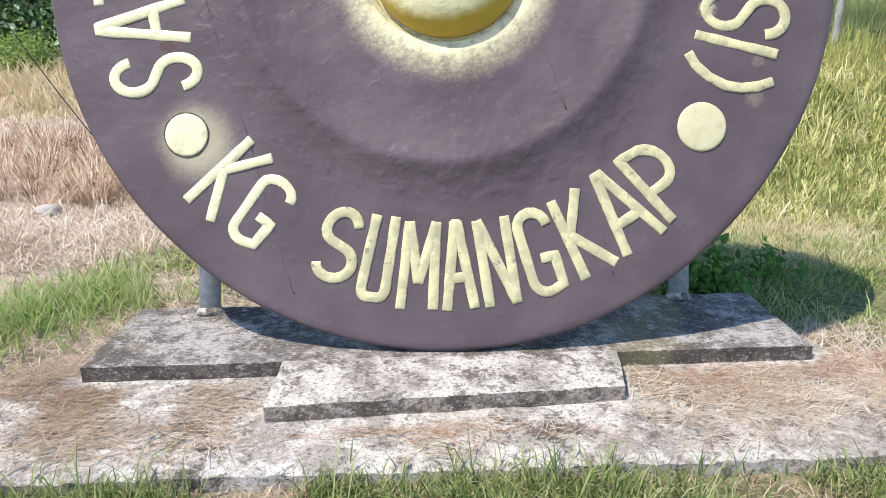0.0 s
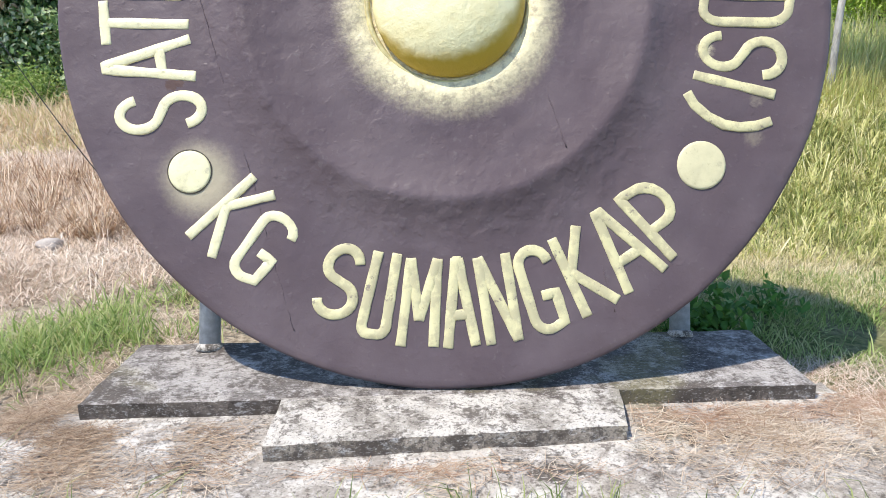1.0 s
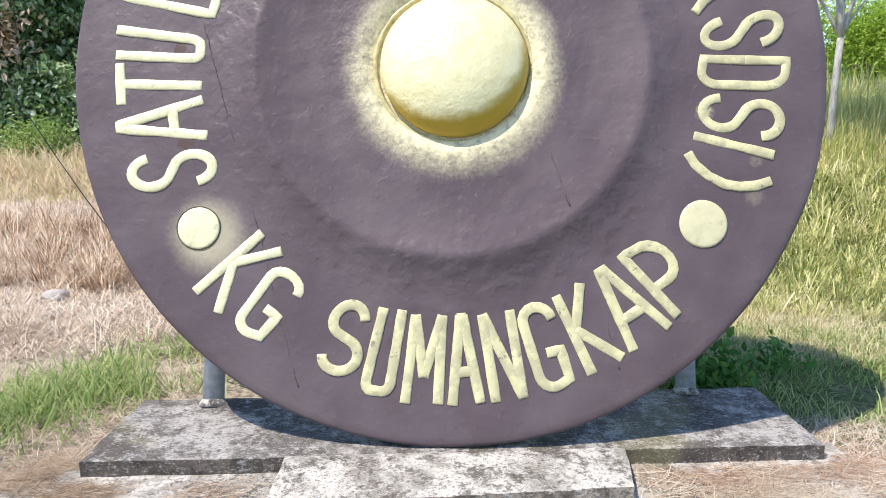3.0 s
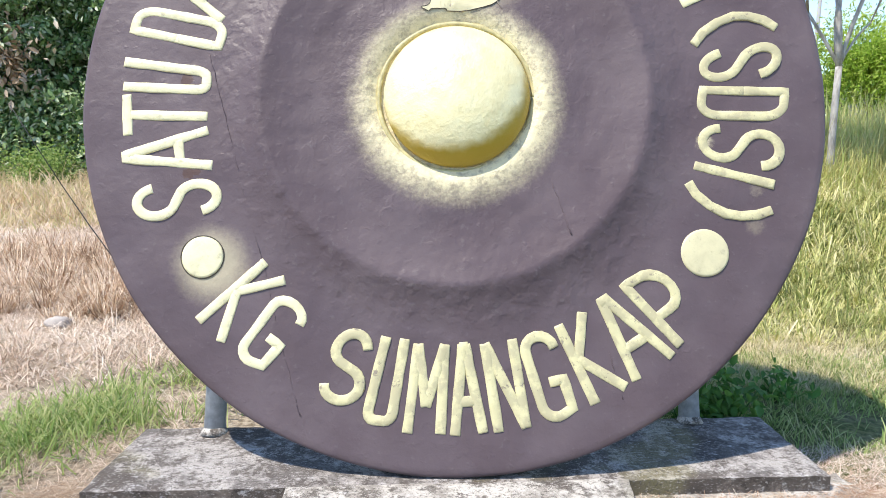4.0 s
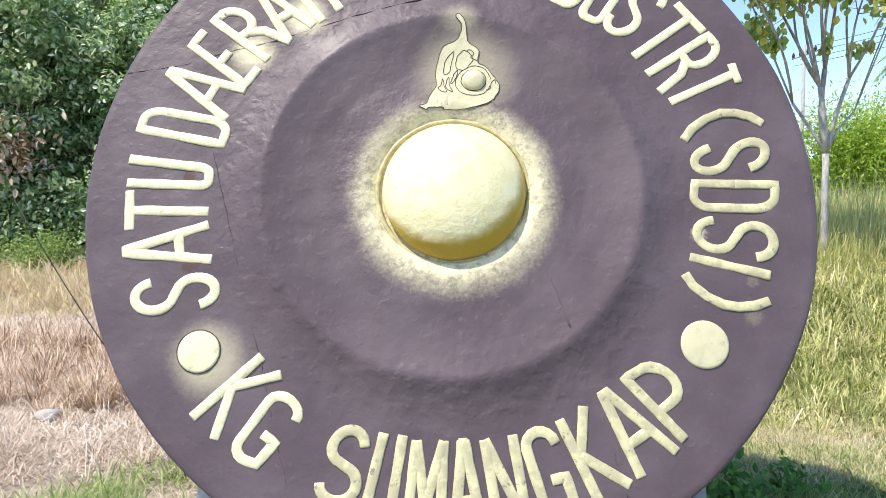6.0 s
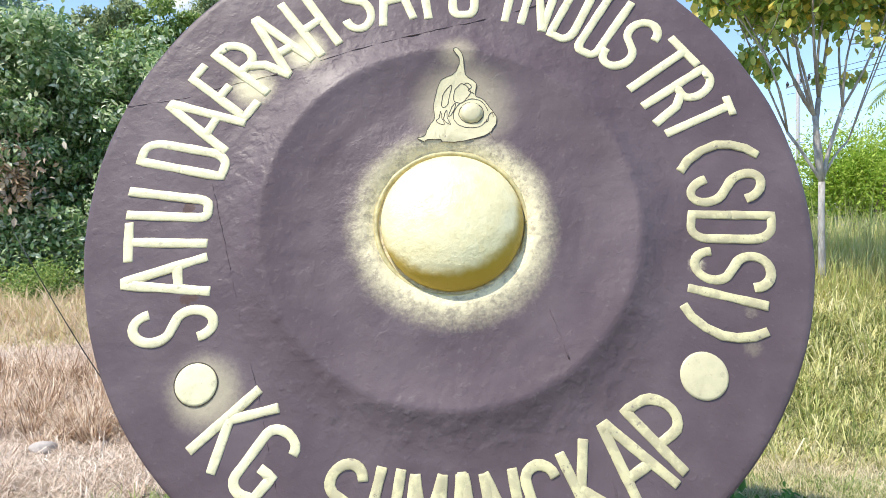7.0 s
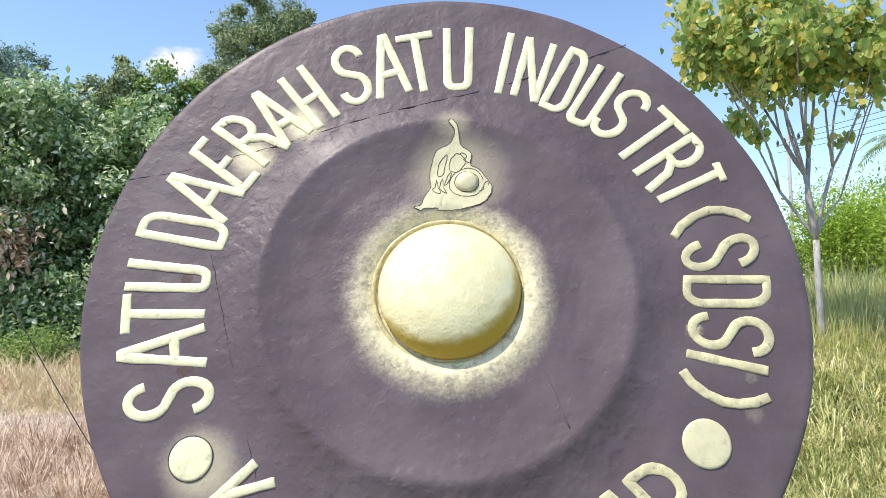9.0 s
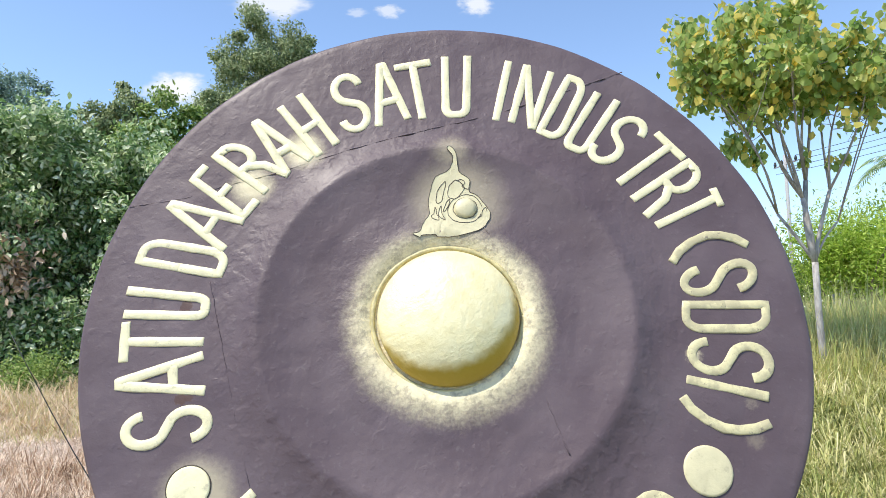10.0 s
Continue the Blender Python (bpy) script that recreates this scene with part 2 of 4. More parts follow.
M_TREE_LEAF = plant("single_yellowing_leaf", TREE_TINTS, 0.35, 0.55, True)
M_BUSH = plant("bright_feathery_leaves", [(0.17, 0.29, 0.035), (0.32, 0.48, 0.06), (0.50, 0.63, 0.11), (0.64, 0.73, 0.20)], 0.5, 0.5)
M_WEED = plant("weed_leaves", [(0.06, 0.16, 0.03), (0.10, 0.24, 0.05), (0.17, 0.32, 0.07)], 0.42, 0.35)
M_BARK = bark("brown_bark", (0.10, 0.075, 0.055), (0.22, 0.18, 0.14))
M_PALEBARK = bark("pale_grey_bark", (0.25, 0.23, 0.21), (0.47, 0.44, 0.41))
M_TWIG = bark("brown_twig_bark", (0.22, 0.19, 0.16), (0.42, 0.38, 0.34))
M_STONE = plain("grey_stone", (0.46, 0.41, 0.37), 0.9)
M_ROOF = plain("white_metal_roof", (0.75, 0.75, 0.76), 0.45)
M_WALL = plain("grey_house_wall", (0.34, 0.33, 0.32), 0.85)
M_WIRE = plain("black_wire", (0.03, 0.03, 0.03), 0.6)
M_POLE = plain("concrete_pole", (0.40, 0.40, 0.40), 0.85)



# ======== mesh helpers ========
def link_mesh(name, me, material, parent=None, label="", smooth=False):
    if material:
        me.materials.append(material)
    if smooth:
        me.polygons.foreach_set("use_smooth", [True] * len(me.polygons))
    ob = new(name, me)
    ob.parent = parent
    if label:
        tagged(ob, label)
    return ob


def part(name, bm, material, parent=None, label="", smooth=False):
    me = bpy.data.meshes.new(name)
    bm.normal_update()
    bm.to_mesh(me)
    bm.free()
    return link_mesh(name, me, material, parent, label, smooth)


def fast_mesh(name, verts, faces):
    """A mesh from arrays: verts (n, 3), faces (k, 3 or 4)."""
    me = bpy.data.meshes.new(name)
    verts, faces = np.asarray(verts, dtype=np.float32).reshape(-1, 3), np.asarray(faces, dtype=np.int32)
    k, c = faces.shape
    me.vertices.add(len(verts))
    me.vertices.foreach_set("co", verts.ravel())
    me.loops.add(k * c)
    me.loops.foreach_set("vertex_index", faces.ravel())
    me.polygons.add(k)
    me.polygons.foreach_set("loop_start", np.arange(0, k * c, c, dtype=np.int32))
    me.update(calc_edges=True)
    return me


def thing(name, label, category, group="", m=None):
    ob = tagged(new(name), label, category, group)
    if m:
        ob.matrix_world = m
    return ob


def tube(bm, points, radii, sides=8, cap=True):
    """A tube through points with a radius at each."""
    pts = [Vector(p) for p in points]
    rings = []
    side = None
    for i, p in enumerate(pts):
        d = (pts[min(i + 1, len(pts) - 1)] - pts[max(i - 1, 0)]).normalized()
        if side is None:
            side = d.orthogonal().normalized()
        side = (side - d * side.dot(d)).normalized()
        up = d.cross(side)
        rings.append([bm.verts.new(p + (side * math.cos(a) + up * math.sin(a)) * radii[i]) for a in [2 * math.pi * k / sides for k in range(sides)]])
    for a, b in zip(rings, rings[1:]):
        for k in range(sides):
            bm.faces.new((a[k], a[(k + 1) % sides], b[(k + 1) % sides], b[k]))
    if cap:
        bm.faces.new(rings[0][::-1])
        bm.faces.new(rings[-1])


def rough_slab(corners, z0, z1, seed, step=0.03, jag=0.006, drop=0.005, back=None):
    """A cast slab over four plan corners, with a worn, slightly uneven top and chipped edges."""
    a, b, c, d = [Vector((*p, 0)) for p in corners]
    zb = z1 if back is None else back
    nx = max(2, round((b - a).length / step))
    ny = max(2, round((d - a).length / step))
    bm = bmesh.new()
    grid = []
    for j in range(ny + 1):
        row = []
        for i in range(nx + 1):
            s, t = i / nx, j / ny
            p = a.lerp(b, s).lerp(d.lerp(c, s), t)
            e = noise.noise_vector(Vector((p.x * 9, p.y * 9, seed)))
            edge = i in (0, nx) or j in (0, ny)
            p = p + Vector((e.x, e.y, 0)) * (jag if edge else 0)
            z = z1 + (zb - z1) * t + e.z * 0.004 - (drop * (1 + noise.noise(p * 25 + Vector((seed, 0, 0)))) if edge else 0)
            row.append(bm.verts.new((p.x, p.y, z)))
        grid.append(row)
    for j in range(ny):
        for i in range(nx):
            bm.faces.new((grid[j][i], grid[j][i + 1], grid[j + 1][i + 1], grid[j + 1][i]))
    loop = grid[0][:] + [r[-1] for r in grid[1:]] + grid[-1][-2::-1] + [r[0] for r in grid[-2:0:-1]]
    prev = loop
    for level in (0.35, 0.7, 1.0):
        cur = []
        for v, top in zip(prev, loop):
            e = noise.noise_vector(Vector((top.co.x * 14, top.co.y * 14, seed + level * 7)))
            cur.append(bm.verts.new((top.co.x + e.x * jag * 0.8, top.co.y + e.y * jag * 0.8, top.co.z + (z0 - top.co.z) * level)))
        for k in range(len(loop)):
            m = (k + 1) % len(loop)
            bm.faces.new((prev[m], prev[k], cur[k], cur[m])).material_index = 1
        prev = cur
    bm.faces.new(prev[::-1])
    bmesh.ops.recalc_face_normals(bm, faces=bm.faces[:])
    return bm


# ======== ground ========
def smooth(a, b, x):
    t = np.clip((np.asarray(x, dtype=float) - a) / (b - a), 0, 1)
    return t * t * (3 - 2 * t)


def land(x, y):
    """Height of the ground: a low bank rises to one side, and the land is nearly level elsewhere."""
    x, y = np.asarray(x, dtype=float), np.asarray(y, dtype=float)
    bank = 1.1 * smooth(1.7, 8.5, y) * smooth(0.8, 3.2, x) * (1 - 0.5 * smooth(14, 40, y))
    lumps = 0.02 * np.sin(x * 1.7 + 0.6) * np.sin(y * 1.3 + 1.1) + 0.008 * np.sin(x * 6.1 + y * 4.3)
    flat = smooth(1.6, 3.0, np.hypot(x, (y + 0.4) * 1.3))
    return bank + lumps * flat - 0.002


def build_ground():
    s = np.linspace(-1, 1, 201)
    axis = np.sinh(s * 7.2) / np.sinh(7.2) * 2500
    x, y = np.meshgrid(axis, axis + 1.0)
    n = len(axis)
    v = np.stack([x, y, land(x, y)], -1).reshape(-1, 3)
    i = np.arange(n * n).reshape(n, n)
    f = np.stack([i[:-1, :-1], i[:-1, 1:], i[1:, 1:], i[1:, :-1]], -1).reshape(-1, 4)
    ob = link_mesh("ground", fast_mesh("ground", v, f), M_SOIL, smooth=True)
    tagged(ob, "dry earth with thatch, straw and green patches", "ground", kind="structure")


build_ground()


# ======== concrete base ========
def yawed(x, y, deg):
    c, s = math.cos(radians(deg)), math.sin(radians(deg))
    return (x * c - y * s, x * s + y * c)


def build_base():
    apron = [yawed(x, y, 2.9) for x, y in ((-1.98, -1.03), (1.70, -1.03), (1.56, -0.30), (-1.50, -0.42))]
    ob = part("apron_slab", rough_slab(apron, -0.12, 0.06, 3.0, jag=0.012, drop=0.012, back=0.088), M_APRON)
    ob.data.materials.append(M_APRON)
    tagged(ob, "low pale concrete apron streaked with dirt and needles", "concrete slab")
    main = [yawed(x, y, 3.7) for x, y in ((-1.37, -0.462), (1.43, -0.462), (1.44, 0.10), (-1.33, 0.08))]
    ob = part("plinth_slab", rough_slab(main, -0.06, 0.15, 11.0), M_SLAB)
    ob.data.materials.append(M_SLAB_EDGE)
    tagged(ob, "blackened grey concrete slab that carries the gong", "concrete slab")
    step = [(-0.605, -0.80), (0.645, -0.662), (0.672, -0.420), (-0.600, -0.507)]
    ob = part("step_slab", rough_slab(step, 0.04, 0.137, 23.0, back=0.157), M_STEP)
    ob.data.materials.append(M_STEP_EDGE)
    tagged(ob, "pale lichen-stained concrete step before the plinth", "concrete step")


build_base()

# ======== gong ========
TILT = 17.2
RADIUS = 1.5
CENTRE_Z = 0.157 + RADIUS * math.cos(radians(TILT))
GONG = pose(0, 0, CENTRE_Z, -TILT)
PROFILE = [(0.0, -0.004), (0.290, -0.004), (0.312, 0.003), (0.332, 0.020), (0.365, 0.029), (0.45, 0.018), (0.55, 0.016), (0.65, 0.024), (0.72, 0.036), (0.762, 0.045),
           (0.776, 0.0465), (0.79, 0.043), (0.83, 0.027), (0.88, 0.013), (0.94, 0.004), (1.02, 0.0), (1.485, 0.0)]


def face_height(r):
    """How far the gong's face stands out at a radius."""
    return float(np.interp(r, [p[0] for p in PROFILE], [p[1] for p in PROFILE]))


def lathe(profile, segs, rough=0.0, seed=0.0):
    """A turned shape round the y axis, facing -y; profile of (radius, height)."""
    bm = bmesh.new()
    rings = []
    for r, h in profile:
        if r < 1e-6:
            rings.append([bm.verts.new((0, -h, 0))])
            continue
        ring = []
        for k in range(segs):
            a = 2 * math.pi * k / segs
            p = Vector((r * math.cos(a), 0, r * math.sin(a)))
            w = rough * (noise.noise(p * 4.5 + Vector((0, seed, 0))) + 0.6 * noise.noise(p * 11 + Vector((0, seed + 5, 0))))
            q = 1 + (0.0016 * noise.noise(p * 3) if rough else 0)
            ring.append(bm.verts.new((p.x * q, -h - w, p.z * q)))
        rings.append(ring)
    for a, b in zip(rings, rings[1:]):
        if len(a) == 1:
            for k in range(segs):
                bm.faces.new((a[0], b[k], b[(k + 1) % segs]))
        elif len(b) == 1:
            for k in range(segs):
                bm.faces.new((a[k], b[0], a[(k + 1) % segs]))
        else:
            for k in range(segs):
                bm.faces.new((a[k], b[k], b[(k + 1) % segs], a[(k + 1) % segs]))
    return bm


def arc(cx, cy, rx, ry, a0, a1, n=16):
    return [(cx + rx * math.cos(radians(a0 + (a1 - a0) * k / n)), cy + ry * math.sin(radians(a0 + (a1 - a0) * k / n))) for k in range(n + 1)]


GLYPHS = {
    "S": [arc(0.5, 0.76, 0.5, 0.24, 10, 255) + arc(0.5, 0.24, 0.5, 0.24, 75, -170)],
    "A": [[(0, 0), (0.46, 1)], [(0.54, 1), (1, 0)], [(0.15, 0.36), (0.85, 0.36)], [(0.36, 0.975), (0.64, 0.975)]],
    "T": [[(0, 0.97), (1, 0.97)], [(0.5, 0.97), (0.5, 0)]],
    "U": [[(0, 1), (0, 0.16)] + arc(0.3, 0.12, 0.3, 0.12, 180, 270, 4) + arc(0.7, 0.12, 0.3, 0.12, 270, 360, 4) + [(1, 0.16), (1, 1)]],
    "D": [[(0, 0.5), (0, 1), (0.45, 1)] + arc(0.5, 0.78, 0.5, 0.22, 90, 0, 8) + arc(0.5, 0.22, 0.5, 0.22, 0, -90, 8) + [(0.45, 0), (0, 0), (0, 0.5)]],
    "E": [[(1, 0.97), (0, 0.97), (0, 0.03), (1, 0.03)], [(0, 0.5), (0.85, 0.5)]],
    "R": [[(0, 0), (0, 1), (0.5, 1)] + arc(0.5, 0.77, 0.5, 0.23, 90, -90, 12) + [(0, 0.54)], [(0.45, 0.54), (0.85, 0.38), (1, 0)]],
    "H": [[(0, 0), (0, 1)], [(1, 0), (1, 1)], [(0, 0.47), (1, 0.47)]],
    "I": [[(0.5, 0), (0.5, 1)]],
    "N": [[(0, 0), (0, 1)], [(0, 1), (1, 0)], [(1, 0), (1, 1)]],
    "K": [[(0, 0), (0, 1)], [(1, 1), (0.06, 0.5)], [(0.1, 0.55), (1, 0)]],
    "G": [arc(0.5, 0.82, 0.5, 0.18, 0, 180, 8) + [(0, 0.2)] + arc(0.45, 0.16, 0.45, 0.16, 180, 290, 5) + [(0.98, 0.06), (0.98, 0.42), (0.5, 0.42)]],
    "M": [[(0, 0), (0.1, 1)], [(0.1, 1), (0.5, 0.3)], [(0.5, 0.3), (0.9, 1)], [(0.9, 1), (1, 0)]],
    "P": [[(0, 0), (0, 1), (0.3, 1)] + arc(0.45, 0.73, 0.45, 0.27, 80, -90, 8) + [(0, 0.44)]],
    "(": [[(1, 1), (0.5, 0.86), (0.15, 0.68), (0, 0.5), (0.15, 0.3), (0.5, 0.12), (1, 0)]],
    ")": [[(0, 1), (0.5, 0.86), (0.85, 0.68), (1, 0.5), (0.85, 0.3), (0.5, 0.12), (0, 0)]],
}


def stroke(bm, pts, width, height, base, rng):
    """A raised bead of cement along a line on the gong's face: domed top, steep worn sides, cut ends."""
    pts = [Vector(p) for p in pts]
    fine = [pts[0]]
    for a, b in zip(pts, pts[1:]):
        k = max(1, round((b - a).length / 0.018))
        fine += [a.lerp(b, (i + 1) / k) for i in range(k)]
    section = [(-0.5, 0.0), (-0.475, 0.62), (-0.40, 0.93), (0.0, 1.0), (0.40, 0.93), (0.475, 0.62), (0.5, 0.0)]
    rows = []
    last = len(fine) - 1
    for i, p in enumerate(fine):
        d = (fine[min(i + 1, last)] - fine[max(i - 1, 0)]).normalized()
        nrm = Vector((-d.y, d.x))
        ahead = (fine[min(i + 1, last)] - p) if i < last else p - fine[i - 1]
        w = width / max(0.88, abs(ahead.normalized().dot(d)))
        w *= (1 + 0.12 * noise.noise(Vector((p.x * 16, p.y * 16, rng))))
        stages = [(-0.004, 0.0, 0.93), (-0.0015, 0.7, 0.97), (0.003, 1.0, 1.0)] if i == 0 else [(-0.003, 1.0, 1.0), (0.0015, 0.7, 0.97), (0.004, 0.0, 0.93)] if i == last else [(0.0, 1.0, 1.0)]
        for shift, low, narrow in stages:
            row = []
            for s, h in section:
                q = p + nrm * (s * w * narrow) + d * shift
                up = base + face_height(q.length) + h * low * height * (1 + 0.16 * noise.noise(Vector((q.x * 30, q.y * 30, rng))))
                row.append(bm.verts.new((q.x, -up, q.y)))
            rows.append(row)
    for a, b in zip(rows, rows[1:]):
        for k in range(len(section) - 1):
            bm.faces.new((a[k], a[k + 1], b[k + 1], b[k]))
    bm.faces.new(rows[0][::-1])
    bm.faces.new(rows[-1])


# letter, angle round the face, radius, width, height, turn, slant, top width against foot width
WORDS = {
    "first": [
        ("S", -157.8, 1.177, 0.112, 0.317, 97.4, 0.8, 1.05), ("A", -167.5, 1.168, 0.146, 0.341, 96.9, 3.2, 1.0),
        ("T", -175.0, 1.159, 0.164, 0.331, 89.2, 6.3, 1.04), ("U", 177.1, 1.168, 0.091, 0.337, 85.4, 5.6, 1.35)],
    "second": [
        ("D", 166.3, 1.154, 0.097, 0.356, 79.2, -2.6, 0.96), ("A", 157.0, 1.154, 0.154, 0.336, 62.6, 0.3, 1.0),
        ("E", 148.6, 1.148, 0.089, 0.326, 53.3, 3.2, 0.91), ("R", 140.5, 1.133, 0.114, 0.315, 55.0, -11.8, 0.79),
        ("A", 132.4, 1.133, 0.126, 0.328, 42.3, -7.8, 1.0), ("H", 123.6, 1.128, 0.103, 0.338, 35.9, 3.0, 1.15)],
    "third": [
        ("S", 112.1, 1.146, 0.120, 0.307, 15.3, 2.4, 1.05), ("A", 103.1, 1.143, 0.143, 0.344, 11.1, 5.2, 1.0),
        ("T", 95.8, 1.131, 0.169, 0.329, 8.9, 1.9, 1.08), ("U", 86.4, 1.157, 0.104, 0.340, -1.4, 3.0, 1.16)],
    "fourth": [
        ("I", 75.3, 1.157, 0.054, 0.353, -13.1, -3.0, 1.0), ("N", 68.5, 1.162, 0.111, 0.343, -17.9, -2.9, 1.22),
        ("D", 60.4, 1.170, 0.089, 0.345, -27.5, -1.4, 0.88), ("U", 53.0, 1.166, 0.094, 0.340, -33.1, 5.1, 1.13),
        ("S", 45.6, 1.163, 0.112, 0.300, -50.0, 6.0, 1.10), ("T", 37.2, 1.163, 0.169, 0.332, -53.8, 1.0, 1.05),
        ("R", 29.6, 1.160, 0.095, 0.336, -56.2, -4.5, 0.98), ("I", 23.0, 1.177, 0.053, 0.329, -64.8, -10.5, 1.0)],
    "fifth": [
        ("(", 14.5, 1.181, 0.086, 0.344, -77.5, -10.8, 1.0), ("S", 6.8, 1.169, 0.112, 0.302, -82.6, -17.4, 1.17),
        ("D", -1.6, 1.162, 0.105, 0.331, -90.8, -7.6, 1.0), ("S", -10.4, 1.166, 0.126, 0.309, -99.4, -0.6, 1.15),
        ("I", -16.4, 1.161, 0.047, 0.321, -103.5, -8.1, 1.0), (")", -22.5, 1.172, 0.072, 0.340, -108.4, 1.3, 1.0)],
    "sixth": [("K", -134.0, 1.170, 0.112, 0.335, -45.9, 4.1, 0.87), ("G", -125.7, 1.186, 0.119, 0.273, -38.0, 1.9, 1.26)],
    "seventh": [
        ("S", -110.1, 1.161, 0.127, 0.260, -15.0, 5.8, 0.80), ("U", -102.2, 1.162, 0.084, 0.314, -10.9, 4.9, 0.76),
        ("M", -94.4, 1.173, 0.126, 0.331, -4.5, 3.6, 1.0), ("A", -87.2, 1.171, 0.107, 0.332, 3.8, 2.2, 1.0),
        ("N", -79.9, 1.173, 0.106, 0.330, 9.3, 0.8, 1.0), ("G", -71.8, 1.177, 0.111, 0.312, 17.4, -3.3, 1.0),
        ("K", -63.1, 1.172, 0.118, 0.322, 27.3, 0.9, 0.79), ("A", -54.6, 1.170, 0.165, 0.325, 36.5, -3.1, 1.0),
        ("P", -45.2, 1.190, 0.154, 0.305, 43.0, -12.0, 1.0)],
}


def build_letter(gong, word, spec, index):
    char, ang, rad, wide, tall, turn, slant, taper = spec
    mid = Vector((rad * math.cos(radians(ang)), rad * math.sin(radians(ang))))
    up = Vector((-math.sin(radians(turn)), math.cos(radians(turn))))
    across = Vector((math.cos(radians(turn + slant)), math.sin(radians(turn + slant))))
    bm = bmesh.new()
    thick = 0.041 if word in ("first", "second", "third", "seventh") else 0.039
    for i, line in enumerate(GLYPHS[char]):
        pts = []
        for x, y in line:
            w = wide * (1 + (taper - 1) / (1 + taper) * (2 * y - 1))
            pts.append(mid + across * ((x - 0.5) * w) + up * ((y - 0.5) * tall))
        stroke(bm, pts, thick, 0.0075, -0.002, index * 3.1 + i * 1.7)
    if char == "I" and word == "fourth" and index % 100 == 7:
        top = mid + up * (tall / 2 - 0.012)
        stroke(bm, [top - across * 0.044, top + across * 0.044], 0.036, 0.0115, -0.003, index)
    part("letter", bm, M_LETTER_WORN if word in ("fifth", "seventh") else M_LETTER, gong, "raised cream-gold letter " + char if char not in "()" else "raised cream-gold bracket", smooth=True)


def build_gong():
    gong = thing("gong", "giant dark brown gong with golden boss and raised cream lettering", "gong", m=GONG)
    dense = []
    for (r0, h0), (r1, h1) in zip(PROFILE, PROFILE[1:]):
        k = max(1, round((r1 - r0) / 0.022))
        dense += [(r0 + (r1 - r0) * i / k, h0 + (h1 - h0) * i / k) for i in range(k)]
    dense += [(1.485, 0.0), (1.496, -0.006), (1.5, -0.018), (1.497, -0.05), (1.485, -0.10), (1.47, -0.115), (1.40, -0.11), (0.7, -0.10), (0.0, -0.10)]
    part("disc", lathe(dense, 240, 0.0035, 2.0), M_GONG, gong, "dark purple-brown painted disc with a raised ring", smooth=True)
    boss = [(0.0, 0.146), (0.06, 0.143), (0.12, 0.134), (0.17, 0.119), (0.21, 0.102), (0.245, 0.081), (0.270, 0.060), (0.286, 0.041), (0.292, 0.026), (0.291, 0.013), (0.283, 0.002), (0.276, -0.012)]
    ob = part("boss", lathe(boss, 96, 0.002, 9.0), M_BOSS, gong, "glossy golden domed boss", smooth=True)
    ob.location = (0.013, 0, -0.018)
    bm = bmesh.new()
    ring = [(0.010 + 0.311 * math.cos(a), -0.004, -0.016 + 0.311 * math.sin(a)) for a in [k * math.pi / 60 for k in range(121)]]
    tube(bm, ring, [0.0105 + 0.004 * noise.noise(Vector(p) * 14) for p in ring], 8)
    part("boss_ring", bm, M_OCHRE, gong, "dull ochre bead round the boss", smooth=True)
    for x, z, r in ((-0.976, -0.672, 0.082), (0.985, -0.640, 0.094)):
        dot = [(0.0, 0.007), (r * 0.3, 0.0072), (r * 0.6, 0.0068), (r * 0.9, 0.006), (r * 0.98, 0.004), (r, 0.0), (r, -0.004)]
        ob = part("dot", lathe(dot, 40, 0.001, x), M_LETTER if x < 0 else M_DOT, gong, "round cream-gold dot", smooth=True)
        ob.location = (x, 0, z)
        if x > 0:
            continue
        bm = bmesh.new()
        ring = [(x + (r + 0.002) * math.cos(a) * (1 + 0.012 * math.sin(3 * a)), -0.001, z + (r + 0.002) * math.sin(a)) for a in [k * math.pi / 24 for k in range(49)]]
        tube(bm, ring, [0.0022 + 0.0014 * noise.noise(Vector(p) * 50) for p in ring], 5)
        part("groove", bm, M_LINE, gong, "thin dark groove round the dot")
    n = 0
    for word, specs in WORDS.items():
        n += 100
        for i, spec in enumerate(specs):
            build_letter(gong, word, spec, n + i)
    # welded sheet seams
    for pts, r in (([(-1.40, 0.52), (-1.15, 0.56), (-0.95, 0.63), (-0.778, 0.675), (-0.6, 0.735), (-0.423, 0.795), (-0.2, 0.86), (-0.058, 0.899), (0.237, 0.979), (0.5, 1.07), (0.708, 1.149), (0.9, 1.225)], 0.0042),
                   ([(-0.993, 0.158), (-0.94, -0.02), (-0.885, -0.209), (-0.84, -0.36), (-0.802, -0.506), (-0.734, -0.707), (-0.668, -0.967), (-0.62, -1.12), (-0.567, -1.30)], 0.0032),
                   ([(0.46, -0.58), (0.42, -0.45), (0.371, -0.314)], 0.0022), ([(0.16, 0.42), (0.207, 0.321), (0.25, 0.25)], 0.003),
                   ([(0.60, -1.02), (0.64, -1.15), (0.655, -1.22)], 0.003)):
        bm = bmesh.new()
        line = []
        for (x0, z0), (x1, z1) in zip(pts, pts[1:]):
            k = max(2, round(math.hypot(x1 - x0, z1 - z0) / 0.02))
            for i in range(k):
                x, z = x0 + (x1 - x0) * i / k, z0 + (z1 - z0) * i / k
                e = noise.noise(Vector((x * 30, z * 30, 4)))
                line.append((x + e * 0.004, -face_height(math.hypot(x, z)) - 0.0005, z + e * 0.004))
